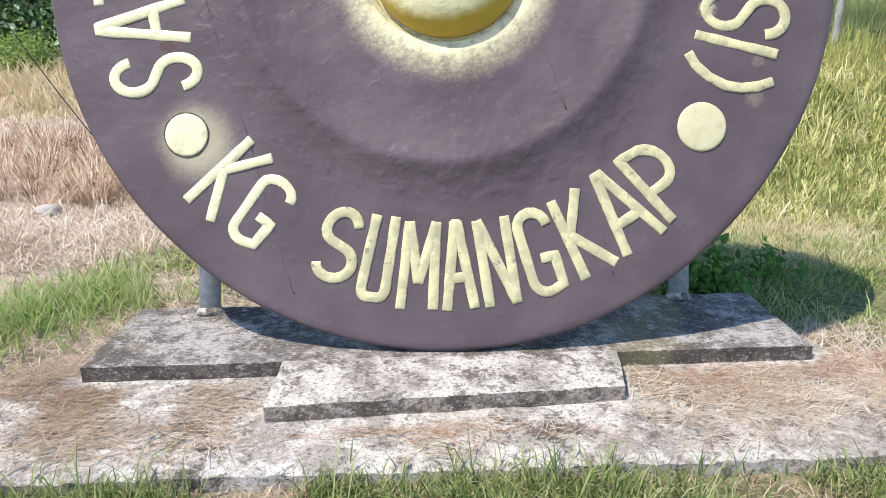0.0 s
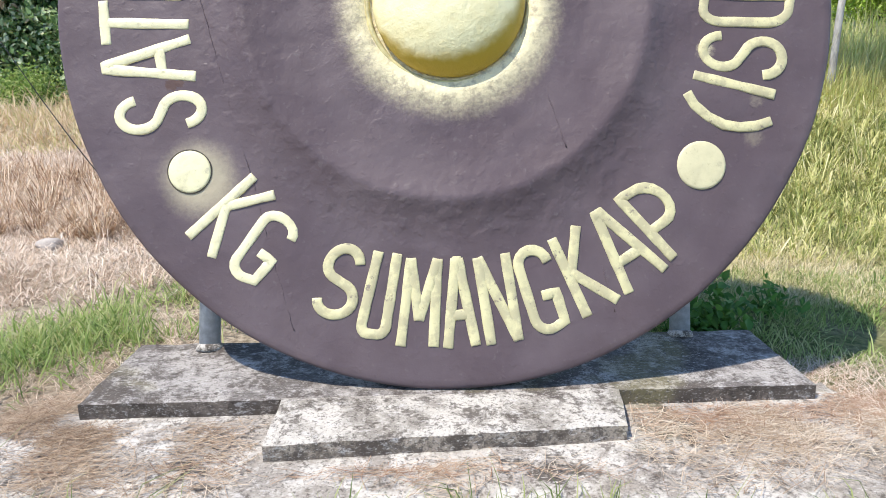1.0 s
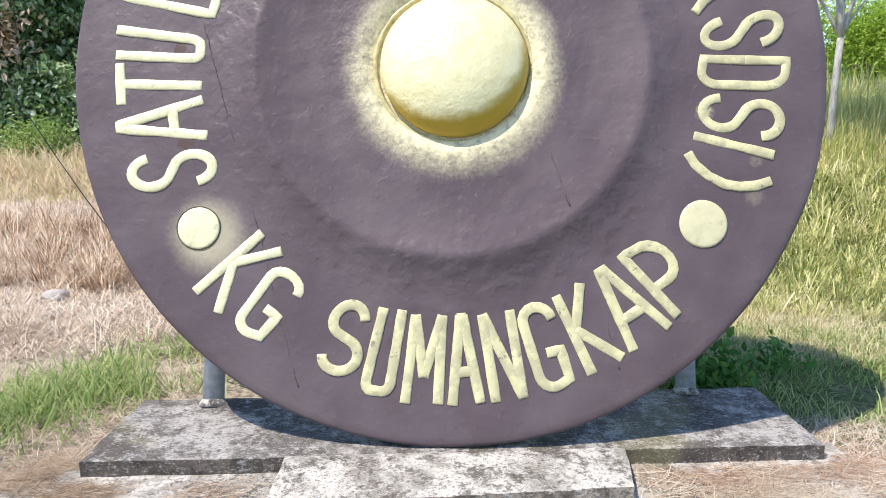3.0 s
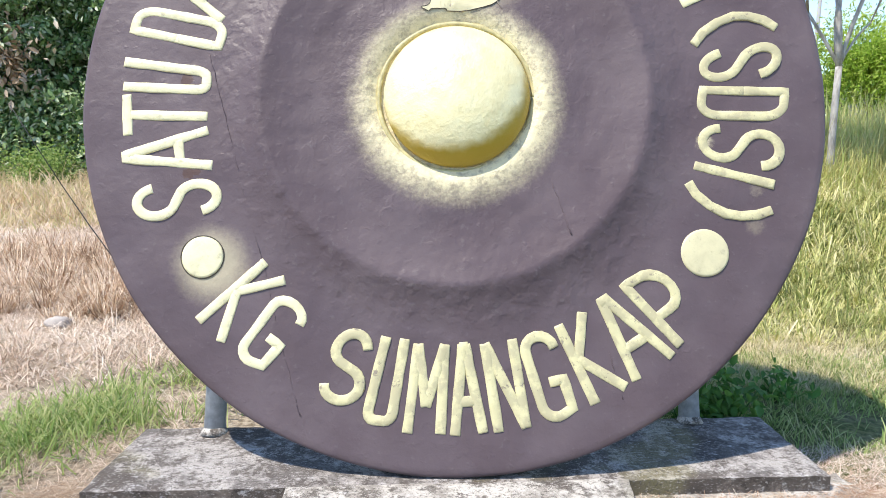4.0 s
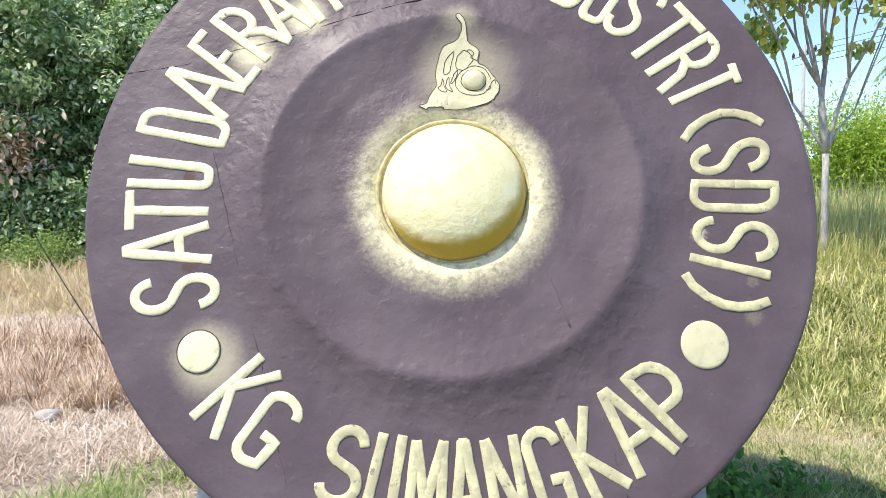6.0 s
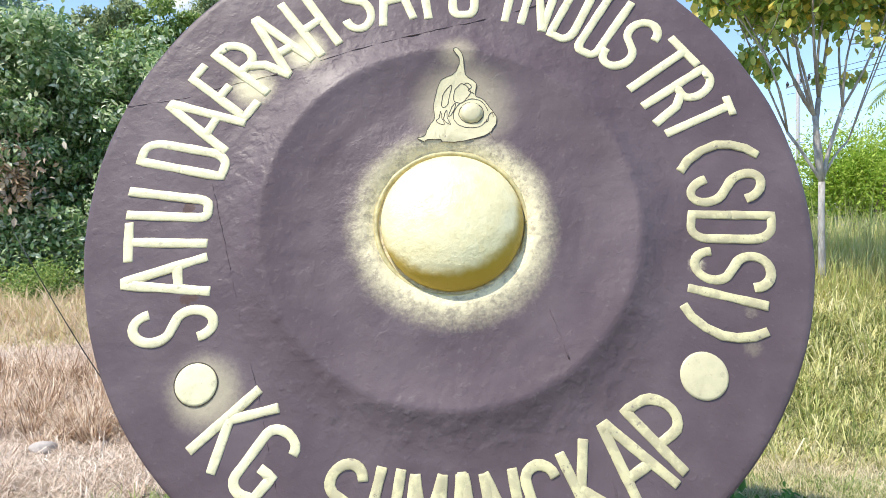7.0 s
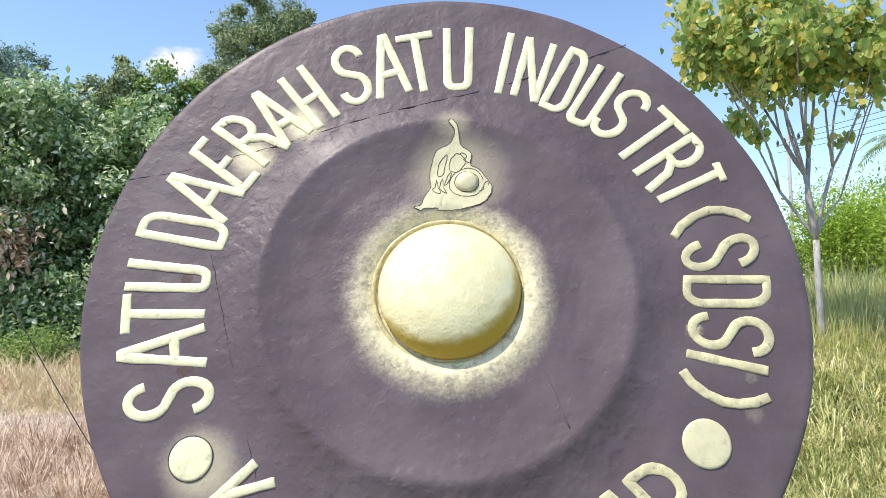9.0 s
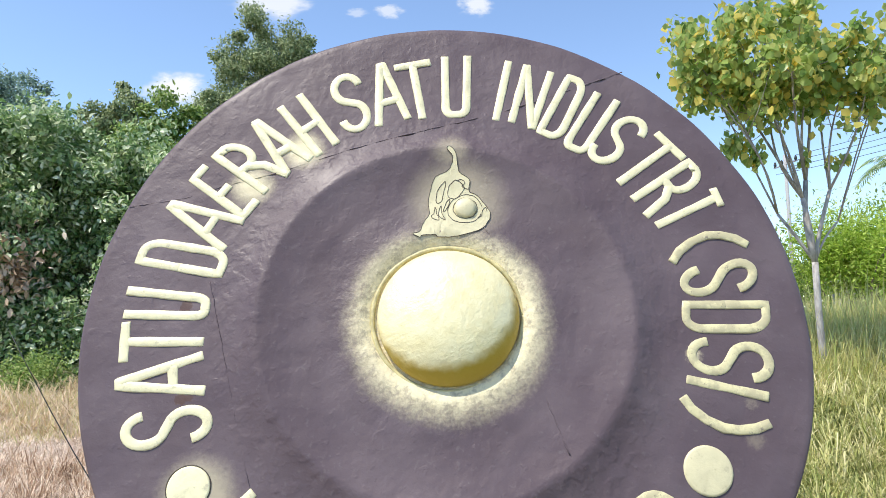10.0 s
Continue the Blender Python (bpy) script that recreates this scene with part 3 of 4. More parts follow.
        tube(bm, line, [r * max(0.08, 1.5 * noise.noise(Vector(p) * 23) + 0.45) for p in line], 5)
        part("seam", bm, M_GONG, gong, "rough welded seam", smooth=True)
    return gong


gong = build_gong()


def smooth_line(pts, k=6, closed=True):
    """Catmull-Rom through plan points."""
    n = len(pts)
    out = []
    for i in range(n if closed else n - 1):
        p = [Vector(pts[(i + d) % n] if closed else pts[min(max(i + d, 0), n - 1)]) for d in (-1, 0, 1, 2)]
        for j in range(k):
            t = j / k
            out.append(0.5 * ((2 * p[1]) + (p[2] - p[0]) * t + (2 * p[0] - 5 * p[1] + 4 * p[2] - p[3]) * t * t + (3 * p[1] - p[0] - 3 * p[2] + p[3]) * t ** 3))
    return out


def on_face(p, lift):
    at = Vector((p[0], 0, p[1]))
    wave = 0.0035 * (noise.noise(at * 4.5 + Vector((0, 2, 0))) + 0.6 * noise.noise(at * 11 + Vector((0, 7, 0))))
    return (p[0], -face_height(math.hypot(p[0], p[1])) - wave - lift, p[1])


def outline(emblem, pts, closed=True, r=0.0017, lift=0.0032):
    bm = bmesh.new()
    line = [on_face(p + Vector((noise.noise(Vector((p.x * 60, p.y * 60, 1))), noise.noise(Vector((p.x * 60, p.y * 60, 7))))) * 0.003, lift) for p in smooth_line(pts, 5, closed)]
    if closed:
        line.append(line[0])
    tube(bm, line, [r] * len(line), 5)
    part("outline", bm, M_LINE, emblem, "thin dark painted line")


def build_emblem(gong):
    drop = -0.018
    rim = [(-0.135, 0.375), (-0.105, 0.385), (-0.085, 0.43), (-0.062, 0.47), (-0.065, 0.53), (-0.050, 0.60), (-0.030, 0.645), (0.015, 0.665), (0.042, 0.70), (0.045, 0.74),
           (0.022, 0.775), (0.036, 0.787), (0.060, 0.755), (0.068, 0.70), (0.078, 0.66), (0.120, 0.625), (0.115, 0.585), (0.150, 0.56), (0.180, 0.52), (0.205, 0.475),
           (0.195, 0.43), (0.150, 0.385), (0.06, 0.362), (-0.02, 0.358), (-0.035, 0.368), (-0.09, 0.366), (-0.105, 0.356)]
    rim = [(x, z + drop * (1 if z < 0.6 else 0.3)) for x, z in rim]
    edge = smooth_line(rim, 3)
    bm = bmesh.new()
    bm.faces.new([bm.verts.new((p.x, 0, p.y)) for p in edge])
    bm.normal_update()
    bmesh.ops.triangulate(bm, faces=bm.faces[:], ngon_method="EAR_CLIP")
    for _ in range(3):
        bmesh.ops.subdivide_edges(bm, edges=[e for e in bm.edges if e.calc_length() > 0.03], cuts=1)
        bmesh.ops.triangulate(bm, faces=bm.faces[:])
    for v in bm.verts:
        v.co = on_face((v.co.x, v.co.z), 0.0028)
    bm.normal_update()
    if sum(f.normal.y for f in bm.faces) > 0:
        bmesh.ops.reverse_faces(bm, faces=bm.faces[:])
    emblem = part("emblem", bm, M_DOT, gong, "cream scroll emblem outlined in dark paint", smooth=True)
    outline(emblem, rim)
    ball = lathe([(0.0, 0.017), (0.02, 0.016), (0.036, 0.012), (0.047, 0.005), (0.050, -0.02)], 28)
    ob = part("knob", ball, M_DOT, emblem, "small raised cream knob", smooth=True)
    ob.location = (0.097, -face_height(0.5) - 0.007, 0.496 + drop)
    outline(emblem, [(0.097 + 0.053 * math.cos(a), 0.496 + drop + 0.050 * math.sin(a)) for a in [i * math.pi / 6 for i in range(12)]])
    outline(emblem, [(x, z + drop) for x, z in [(0.165, 0.47), (0.14, 0.435), (0.08, 0.425), (0.035, 0.445), (0.02, 0.49), (0.045, 0.54), (0.10, 0.565), (0.15, 0.545), (0.172, 0.50)]], False)
    outline(emblem, [(x, z + drop) for x, z in [(-0.03, 0.53), (-0.022, 0.59), (0.012, 0.63), (0.004, 0.58), (-0.008, 0.535)]])
    outline(emblem, [(x, z + drop) for x, z in [(0.022, 0.56), (0.03, 0.61), (0.06, 0.635), (0.095, 0.60), (0.075, 0.565), (0.05, 0.545)]])
    outline(emblem, [(x, z + drop) for x, z in [(0.150, 0.452), (0.168, 0.462), (0.172, 0.482), (0.188, 0.500), (0.192, 0.478)]], False)
    outline(emblem, [(x, z + drop) for x, z in [(-0.052, 0.455), (-0.040, 0.480), (-0.036, 0.505), (-0.028, 0.470), (-0.020, 0.440)]])
    outline(emblem, [(x, z + drop) for x, z in [(0.110, 0.590), (0.085, 0.605), (0.100, 0.622), (0.080, 0.640), (0.062, 0.628)]], False)
    outline(emblem, [(x, z + drop) for x, z in [(0.0, 0.48), (0.01, 0.52), (0.03, 0.545), (0.022, 0.51)]])
    outline(emblem, [(x, z + drop) for x, z in [(-0.02, 0.46), (-0.018, 0.49), (-0.008, 0.51), (-0.004, 0.47), (0.008, 0.44)]])


build_emblem(gong)


def build_posts():
    for (x, y), label in (((-1.02, -0.035), "galvanised steel pipe post leaning behind the gong"), ((1.09, 0.135), "whitish steel pipe post beside green weeds")):
        post = thing("support_post", label, "post", "posts behind the gong", pose(x, y, 0.152, -TILT))
        bm = bmesh.new()
        tube(bm, [(0, 0, -0.02), (0, 0, 0.5), (0, 0, 1.6)], [0.046] * 3, 20)
        part("pipe", bm, M_STEEL, post, smooth=True)
        bm = bmesh.new()
        tube(bm, [(0, 0.0, -0.014), (0, 0, 0.004), (0, 0, 0.016)], [0.062, 0.054, 0.047], 16)
        part("footing", bm, M_STEP, post, "rough mortar collar", smooth=True)
        bm = bmesh.new()
        tube(bm, [(0, 0, 1.1), (0, -0.3, 1.1)], [0.025, 0.025], 10)
        part("bracket", bm, M_STEEL, post, "steel arm holding the gong")


build_posts()


# ======== grass and litter ========
rng = np.random.default_rng(7)


def blades(name, material, label, x, y, z, height, width, lean, droop=0.25, a=None):
    """Grass: one curved five-point blade at every given place, leaning towards the angle a."""
    n = len(x)
    a = rng.uniform(0, 2 * np.pi, n) if a is None else a
    b = a + rng.uniform(-0.9, 0.9, n) + np.pi / 2
    tip = height * lean
    up = np.sqrt(np.maximum(height ** 2 - tip ** 2, (0.12 * height) ** 2))
    base = np.stack([x, y, z - 0.01], 1)
    out = np.stack([np.cos(a), np.sin(a), 0 * a], 1)
    side = np.stack([np.cos(b), np.sin(b), 0 * a], 1) * (width / 2)[:, None]
    ez = np.array([0, 0, 1.0])
    arch = height * droop * rng.uniform(0.2, 1.6, n)
    mid = base + out * (tip * 0.46)[:, None] + ez * (up * 0.5 + arch)[:, None]
    top = base + out * tip[:, None] + ez * up[:, None]
    v = np.stack([base - side, base + side, mid + side * 0.8, mid - side * 0.8, top], 1).reshape(-1, 3)
    i = np.arange(n)[:, None] * 5
    f = np.concatenate([i + [0, 1, 2], i + [0, 2, 3], i + [3, 2, 4]], 0)
    ob = link_mesh(name, fast_mesh(name, v, f), material)
    return tagged(ob, label, "grass", kind="stuff")


def off_apron(x, y):
    """True where the ground is clear of the concrete."""
    slab = (x > -1.42) & (x < 1.48) & (y > -0.6) & (y < 0.12 + 0.065 * x)
    apron = (y > -1.045 + 0.05 * x) & (y < -0.36) & (x > -1.98 + (y + 1.03) * 0.75) & (x < 1.72 - (y + 1.03) * 0.18)
    return ~(slab | apron)


def wedge(n, y0, y1, side, inner=0.36, outer=0.74):
    """Places to one side of the gong, spread evenly over a fan that opens away from the path."""
    d0, d1 = y0 + 2.85, y1 + 2.85
    d = np.sqrt(rng.uniform(d0 * d0, d1 * d1, n))
    return side * d * rng.uniform(inner, outer, n), d - 2.85


def clumpy(x, y, scale, cut, seed):
    """Keeps places where a coarse pattern is high, for tufts and bare spots."""
    pick = np.random.default_rng(int(seed * 10))
    v = np.zeros(len(x))
    for _ in range(7):
        a, f, o = pick.uniform(0, 6.28), scale * pick.uniform(0.4, 1.9), pick.uniform(0, 6.28)
        v += 0.42 * np.sin((x * np.cos(a) + y * np.sin(a)) * f + o)
    return v + rng.normal(0, 0.45, len(x)) > cut


def tussocks(cx, cy, count, radius):
    """Blades gathered in tufts: which tuft, the foot of each blade and the way it leans, out from its tuft."""
    k = rng.integers(0, len(cx), count)
    a = rng.uniform(0, 2 * np.pi, count)
    r = radius * np.sqrt(rng.uniform(0, 1, count))
    return k, cx[k] + r * np.cos(a), cy[k] + r * np.sin(a), a + rng.normal(0, 0.5, count)


def keep(mask, *arrays):
    return [a[mask] for a in arrays]


def build_grass():
    # strip before the apron
    n = 46000
    x, y = rng.normal(0, 1.5, n), -1.0 - np.abs(rng.normal(0, 0.36, n))
    x, y = keep(off_apron(x, y) & clumpy(x, y, 7.0, -0.45, 1.0), x, y)
    h = (rng.gamma(3, 0.021, len(x)) + 0.015) * np.where(rng.uniform(0, 1, len(x)) < 0.03, 2.2, 1.0)
    blades("front_grass", M_FRONT, "short green grass along the apron's front edge", x, y, land(x, y), h, rng.uniform(0.003, 0.007, len(x)), rng.uniform(0.45, 0.99, len(x)), 0.22)
    n = 9000
    x, y = rng.normal(0, 1.5, n), -1.02 - np.abs(rng.normal(0, 0.45, n))
    x, y = keep(off_apron(x, y), x, y)
    blades("front_thatch", M_LITTER, "brown dry thatch among the front grass", x, y, land(x, y) + 0.008, rng.uniform(0.03, 0.10, len(x)), rng.uniform(0.002, 0.004, len(x)), rng.uniform(0.85, 0.98, len(x)))
    # green band beside the base
    n = 8500
    t = rng.uniform(0, 1, n)
    x = -2.45 + 1.55 * t + rng.normal(0, 0.13, n)
    y = -0.45 + 1.75 * t ** 0.8 + rng.normal(0, 0.22, n)
    x, y = keep(off_apron(x, y) & (x < -0.3) & clumpy(x, y, 4.0, -0.8, 2.0), x, y)
    h = rng.gamma(4, 0.024, len(x)) + 0.03
    blades("green_grass_band", M_GREEN, "lush green grass strip beside the plinth", x, y, land(x, y), h, rng.uniform(0.005, 0.010, len(x)), rng.uniform(0.5, 0.99, len(x)), 0.15)
    # dead straw on the earth round the concrete
    n = 11000
    x = np.concatenate([rng.uniform(-2.7, -1.2, n), rng.uniform(1.4, 2.7, n)])
    y = np.concatenate([rng.uniform(-1.05, 0.75, n), rng.uniform(-1.05, 0.15, n)])
    x, y = keep(off_apron(x, y) & clumpy(x, y, 6.0, -1.0, 4.0), x, y)
    blades("dead_straw", M_STRAW, "dead pale straw on bare earth", x, y, land(x, y) + 0.008, rng.uniform(0.04, 0.15, len(x)), rng.uniform(0.0013, 0.0032, len(x)), rng.uniform(0.9, 0.998, len(x)), 0.1)
    # mown straw
    x, y = wedge(62000, 0.4, 7.2, -1, 0.30)
    far = (y + 2.85) / 4.5
    m = (y > 1.0 + 0.25 * np.sin(x * 3)) | (x < -2.5)
    x, y, far = keep(m, x, y, far)
    tuft = (np.sin(x * 2.1 + 0.4) * np.sin(y * 1.7 + 2.0) > 0.35) & (y > 2.0) & (y < 4.5)
    h = rng.uniform(0.03, 0.12, len(x)) * np.where(tuft, 1.3, 1) * far ** 0.4
    lean = np.where(tuft, rng.uniform(0.4, 0.95, len(x)), rng.uniform(0.90, 0.999, len(x)))
    blades("mown_straw", M_STRAW, "flattened pinkish dry straw on mown ground", x, y, land(x, y) + 0.01, h, rng.uniform(0.003, 0.0075, len(x)) * far ** 0.7, lean, 0.16)
    # golden grass before the wood
    cx, cy = wedge(520, 2.3, 5.2, -1, 0.30)
    cx, cy = keep(clumpy(cx, cy, 1.6, -0.3, 6.0), cx, cy)
    k, x, y, a = tussocks(cx, cy, 15000, 0.06)
    size = (0.45 + 0.95 * rng.uniform(0, 1, len(cx)))[k]
    blades("straw_tufts", M_TUFT, "standing tufts of dead brown grass", x, y, land(x, y), (rng.gamma(4, 0.040, len(x)) + 0.06) * size, rng.uniform(0.004, 0.010, len(x)), rng.uniform(0.6, 0.999, len(x)), 0.34, a)
    cx, cy = wedge(420, 0.9, 7.2, -1, 0.30)
    k, x, y, a = tussocks(cx, cy, 7000, 0.05)
    blades("small_straw_tufts", M_STRAW, "small flattened tufts of pale straw", x, y, land(x, y), rng.gamma(4, 0.024, len(x)) + 0.04, rng.uniform(0.004, 0.009, len(x)), rng.uniform(0.7, 0.999, len(x)), 0.3, a)
    x, y = wedge(32000, 6.0, 15.5, -1, 0.34)
    x, y = keep(y > 6.9 + 0.45 * np.sin(x * 2.2) + 0.3 * np.sin(x * 5.1 + 1) + rng.normal(0, 0.25, len(x)), x, y)
    h = rng.gamma(4, 0.080, len(x)) * (0.45 + 0.55 * smooth(7.0, 10.0, y)) * (1 + 0.35 * np.sin(x * 2.3) * np.sin(y * 1.9 + 1))
    blades("golden_grass", M_GOLDGRASS, "tall golden dry grass before the trees", x, y, land(x, y), h, rng.uniform(0.012, 0.026, len(x)), rng.uniform(0.5, 0.99, len(x)), 0.16)
    # short lush grass behind the base
    x, y = rng.uniform(0.9, 3.4, 17000), rng.uniform(-0.4, 1.5, 17000)
    x, y = keep(off_apron(x, y) & clumpy(x, y, 5.0, -0.9, 5.0) & ((y > 0.1) | (x > 2.0)), x, y)
    h = rng.gamma(4, 0.015, len(x)) + 0.02
    blades("shaded_grass", M_GREEN, "short green grass in the gong's shade", x, y, land(x, y), h, rng.uniform(0.004, 0.008, len(x)), rng.uniform(0.5, 0.99, len(x)), 0.15)
    # dry short grass at the foot of the bank
    x, y = wedge(26000, 0.6, 3.0, 1, 0.34)
    x, y = keep(y > 0.9, x, y)
    blades("thin_dry_grass", M_THIN, "thin yellowing grass at the foot of the bank", x, y, land(x, y), rng.uniform(0.04, 0.12, len(x)), rng.uniform(0.003, 0.006, len(x)), rng.uniform(0.6, 0.97, len(x)))
    # long grass up the bank: a low sward with arching tussocks over it
    x, y = wedge(42000, 1.9, 9.5, 1, 0.36)
    far = (y + 2.85) / 6
    h = (rng.gamma(5, 0.026, len(x)) + 0.04) * (0.5 + 0.6 * smooth(1.9, 4.5, y))
    blades("bank_sward", M_SWARD, "low dense green grass covering the bank", x, y, land(x, y), h, rng.uniform(0.006, 0.012, len(x)) * far ** 0.5, rng.uniform(0.55, 0.99, len(x)), 0.3)
    cx, cy = wedge(2300, 1.7, 9.5, 1, 0.36)
    k, x, y, a = tussocks(cx, cy, 52000, 0.07)
    grown = (0.45 + 0.8 * rng.uniform(0, 1, len(cx)))[k] * (0.5 + 0.6 * smooth(1.7, 4.5, y))
    far = np.maximum(y + 2.85, 1) / 6
    h = (rng.gamma(5, 0.036, len(x)) + 0.06) * grown
    blades("bank_grass", M_FIELD, "long yellow-green tussocks arching over the bank", x, y, land(x, y), h, rng.uniform(0.007, 0.015, len(x)) * far ** 0.5, rng.uniform(0.5, 0.998, len(x)), 0.34, a)
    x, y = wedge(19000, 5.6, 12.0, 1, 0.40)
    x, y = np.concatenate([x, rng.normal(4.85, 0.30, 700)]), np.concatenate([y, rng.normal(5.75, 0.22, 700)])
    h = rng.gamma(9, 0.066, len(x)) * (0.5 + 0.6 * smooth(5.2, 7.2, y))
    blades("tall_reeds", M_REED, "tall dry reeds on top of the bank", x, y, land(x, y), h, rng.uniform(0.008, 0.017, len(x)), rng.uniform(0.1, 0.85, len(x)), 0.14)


build_grass()


def strew(name, material, label, x, y, cut, seed):
    """Dry needles lying on the apron and on the bare earth, clear of the slabs."""
    a = rng.normal(0.2, 0.8, len(x))
    ln = rng.uniform(0.03, 0.17, len(x))
    ok = (y > -1.0 + 0.05 * x) & ~((x > -1.42) & (x < 1.50) & (y > -0.52 + 0.065 * x)) & ~((x > -0.66) & (x < 0.70) & (y > -0.80 + 0.11 * x))
    ok &= clumpy(x, y, 9.0, cut, seed)
    x, y, a, ln = keep(ok, x, y, a, ln)
    on = ~off_apron(x, y)
    z = np.where(on, 0.067 + 0.028 * np.clip((y + 1.03) / 0.68, 0, 1), land(x, y) + 0.012) + rng.uniform(0, 0.010, len(x))
    d = np.stack([np.cos(a), np.sin(a), rng.normal(0, 0.05, len(x))], 1) * (ln / 2)[:, None]
    across = np.stack([-np.sin(a), np.cos(a), 0 * a], 1)
    w = across * rng.uniform(0.0005, 0.0012, len(x))[:, None]
    bend = across * (rng.normal(0, 0.12, len(x)) * ln)[:, None]
    c = np.stack([x, y, z], 1)
    v = np.stack([c - d - w, c - d + w, c + bend + w, c + bend - w, c + d + w, c + d - w], 1).reshape(-1, 3)
    i = np.arange(len(x))[:, None] * 6
    f = np.concatenate([i + [0, 3, 2, 1], i + [3, 5, 4, 2]], 0)
    tagged(link_mesh(name, fast_mesh(name, v, f), material), label, "litter", kind="stuff")


def build_litter():
    n = 4300
    x = np.concatenate([rng.normal(-1.35, 0.30, n), rng.normal(1.35, 0.36, n), rng.uniform(-1.8, 1.9, n)])
    y = np.concatenate([rng.normal(-0.66, 0.16, n), rng.normal(-0.52, 0.13, n), rng.uniform(-1.0, -0.4, n)])
    strew("needle_litter", M_LITTER, "brown dry needles strewn over concrete and earth", x, y, -0.1, 3.0)
    n = 3600
    x = np.concatenate([rng.normal(1.75, 0.30, n), rng.normal(1.05, 0.25, 700), rng.normal(-0.1, 0.45, 300)])
    y = np.concatenate([rng.normal(-0.36, 0.13, n), rng.normal(-0.50, 0.06, 700), rng.normal(-0.86, 0.03, 300)])
    strew("red_needle_litter", M_NEEDLE, "reddish pine-like needles gathered beside the slabs", x, y, -0.5, 8.0)


build_litter()


# ======== trees and shrubs ========
def leaf_mesh(name, centre, way, face, length, width, fold=0.25):
    """Leaves: a pointed, folded leaf of six points at every centre."""
    way = way / np.linalg.norm(way, axis=1, keepdims=True)
    side = np.cross(way, face)
    side /= np.maximum(np.linalg.norm(side, axis=1, keepdims=True), 1e-6)
    nrm = np.cross(side, way)
    ln, w = length[:, None], width[:, None]
    base, tip = centre - way * ln * 0.5, centre + way * ln * 0.5
    lift = nrm * w * fold
    v = np.stack([base, centre - way * ln * 0.12 + side * w * 0.5 + lift, centre + way * ln * 0.22 + side * w * 0.36 + lift, tip,
                  centre + way * ln * 0.22 - side * w * 0.36 + lift, centre - way * ln * 0.12 - side * w * 0.5 + lift], 1).reshape(-1, 3)
    i = np.arange(len(centre))[:, None] * 6
    f = np.concatenate([i + [0, 1, 2, 3], i + [0, 3, 4, 5]], 0)
    return fast_mesh(name, v, f)


def unit(n):
    v = rng.normal(0, 1, (n, 3))
    return v / np.linalg.norm(v, axis=1, keepdims=True)


def limb(bm, a, b, r0, r1, bend, sides=7, k=5):
    a, b = Vector(a), Vector(b)
    off = Vector(rng.normal(0, 1, 3)) * bend * (b - a).length
    pts = [a.lerp(b, t / k) + off * math.sin(math.pi * t / k) for t in range(k + 1)]
    tube(bm, pts, [r0 + (r1 - r0) * t / k for t in range(k + 1)], sides)
    return pts


def woodland_tree(x, y, top, spread, low, leaves, size, material, label, clumps=70):
    """A broadleaf tree: forked trunk, limbs, and a crown of leaf clumps with gaps between them."""
    ground = float(land(x, y))
    tree = thing("tree", label, "tree", "trees of the wood", pose(x, y, ground))
    tall = top - ground
    bm = bmesh.new()
    fork = (rng.normal(0, 0.2), rng.normal(0, 0.2), low + 0.15 * (tall - low))
    r = 0.014 * tall + 0.03
    limb(bm, (0, 0, -0.1), fork, r, r * 0.7, 0.03, 9)
    u = unit(clumps)
    rad = rng.uniform(0.35, 1.05, clumps) ** 0.6
    mid = np.array([0, 0, (tall + low) / 2])
    cc = mid + u * rad[:, None] * np.array([spread, spread, (tall - low) / 2])
    cc[:, :2] += rng.normal(0, 0.12 * spread, (clumps, 2))
    for k in range(0, clumps, max(1, clumps // 14)):
        limb(bm, fork, cc[k] * [0.85, 0.85, 0.95], r * 0.42, 0.02, 0.06, 6)
    part("trunk", bm, M_BARK, tree, smooth=True)
    which = rng.integers(0, clumps, leaves)
    cr = rng.uniform(0.10, 0.215, clumps) * (spread + 0.6)
    out = unit(leaves) + np.array([0, 0, 0.25])
    c = cc[which] + out * (cr[which] * np.where(rng.uniform(0, 1, leaves) < 0.88, rng.uniform(0.4, 1.05, leaves), rng.uniform(0.9, 1.45, leaves)))[:, None] * np.array([1, 1, 0.7])
    face = unit(leaves) * 0.55 + np.array([-0.15, -0.15, 0.5]) + out * 0.9
    way = unit(leaves) + np.array([0, 0, -0.45])
    ln = rng.uniform(0.7, 1.25, leaves) * size
    link_mesh("crown", leaf_mesh("crown", c, way, face, ln, ln * rng.uniform(0.42, 0.6, leaves)), material, tree, "dense leafy crown with gaps")
    return tree


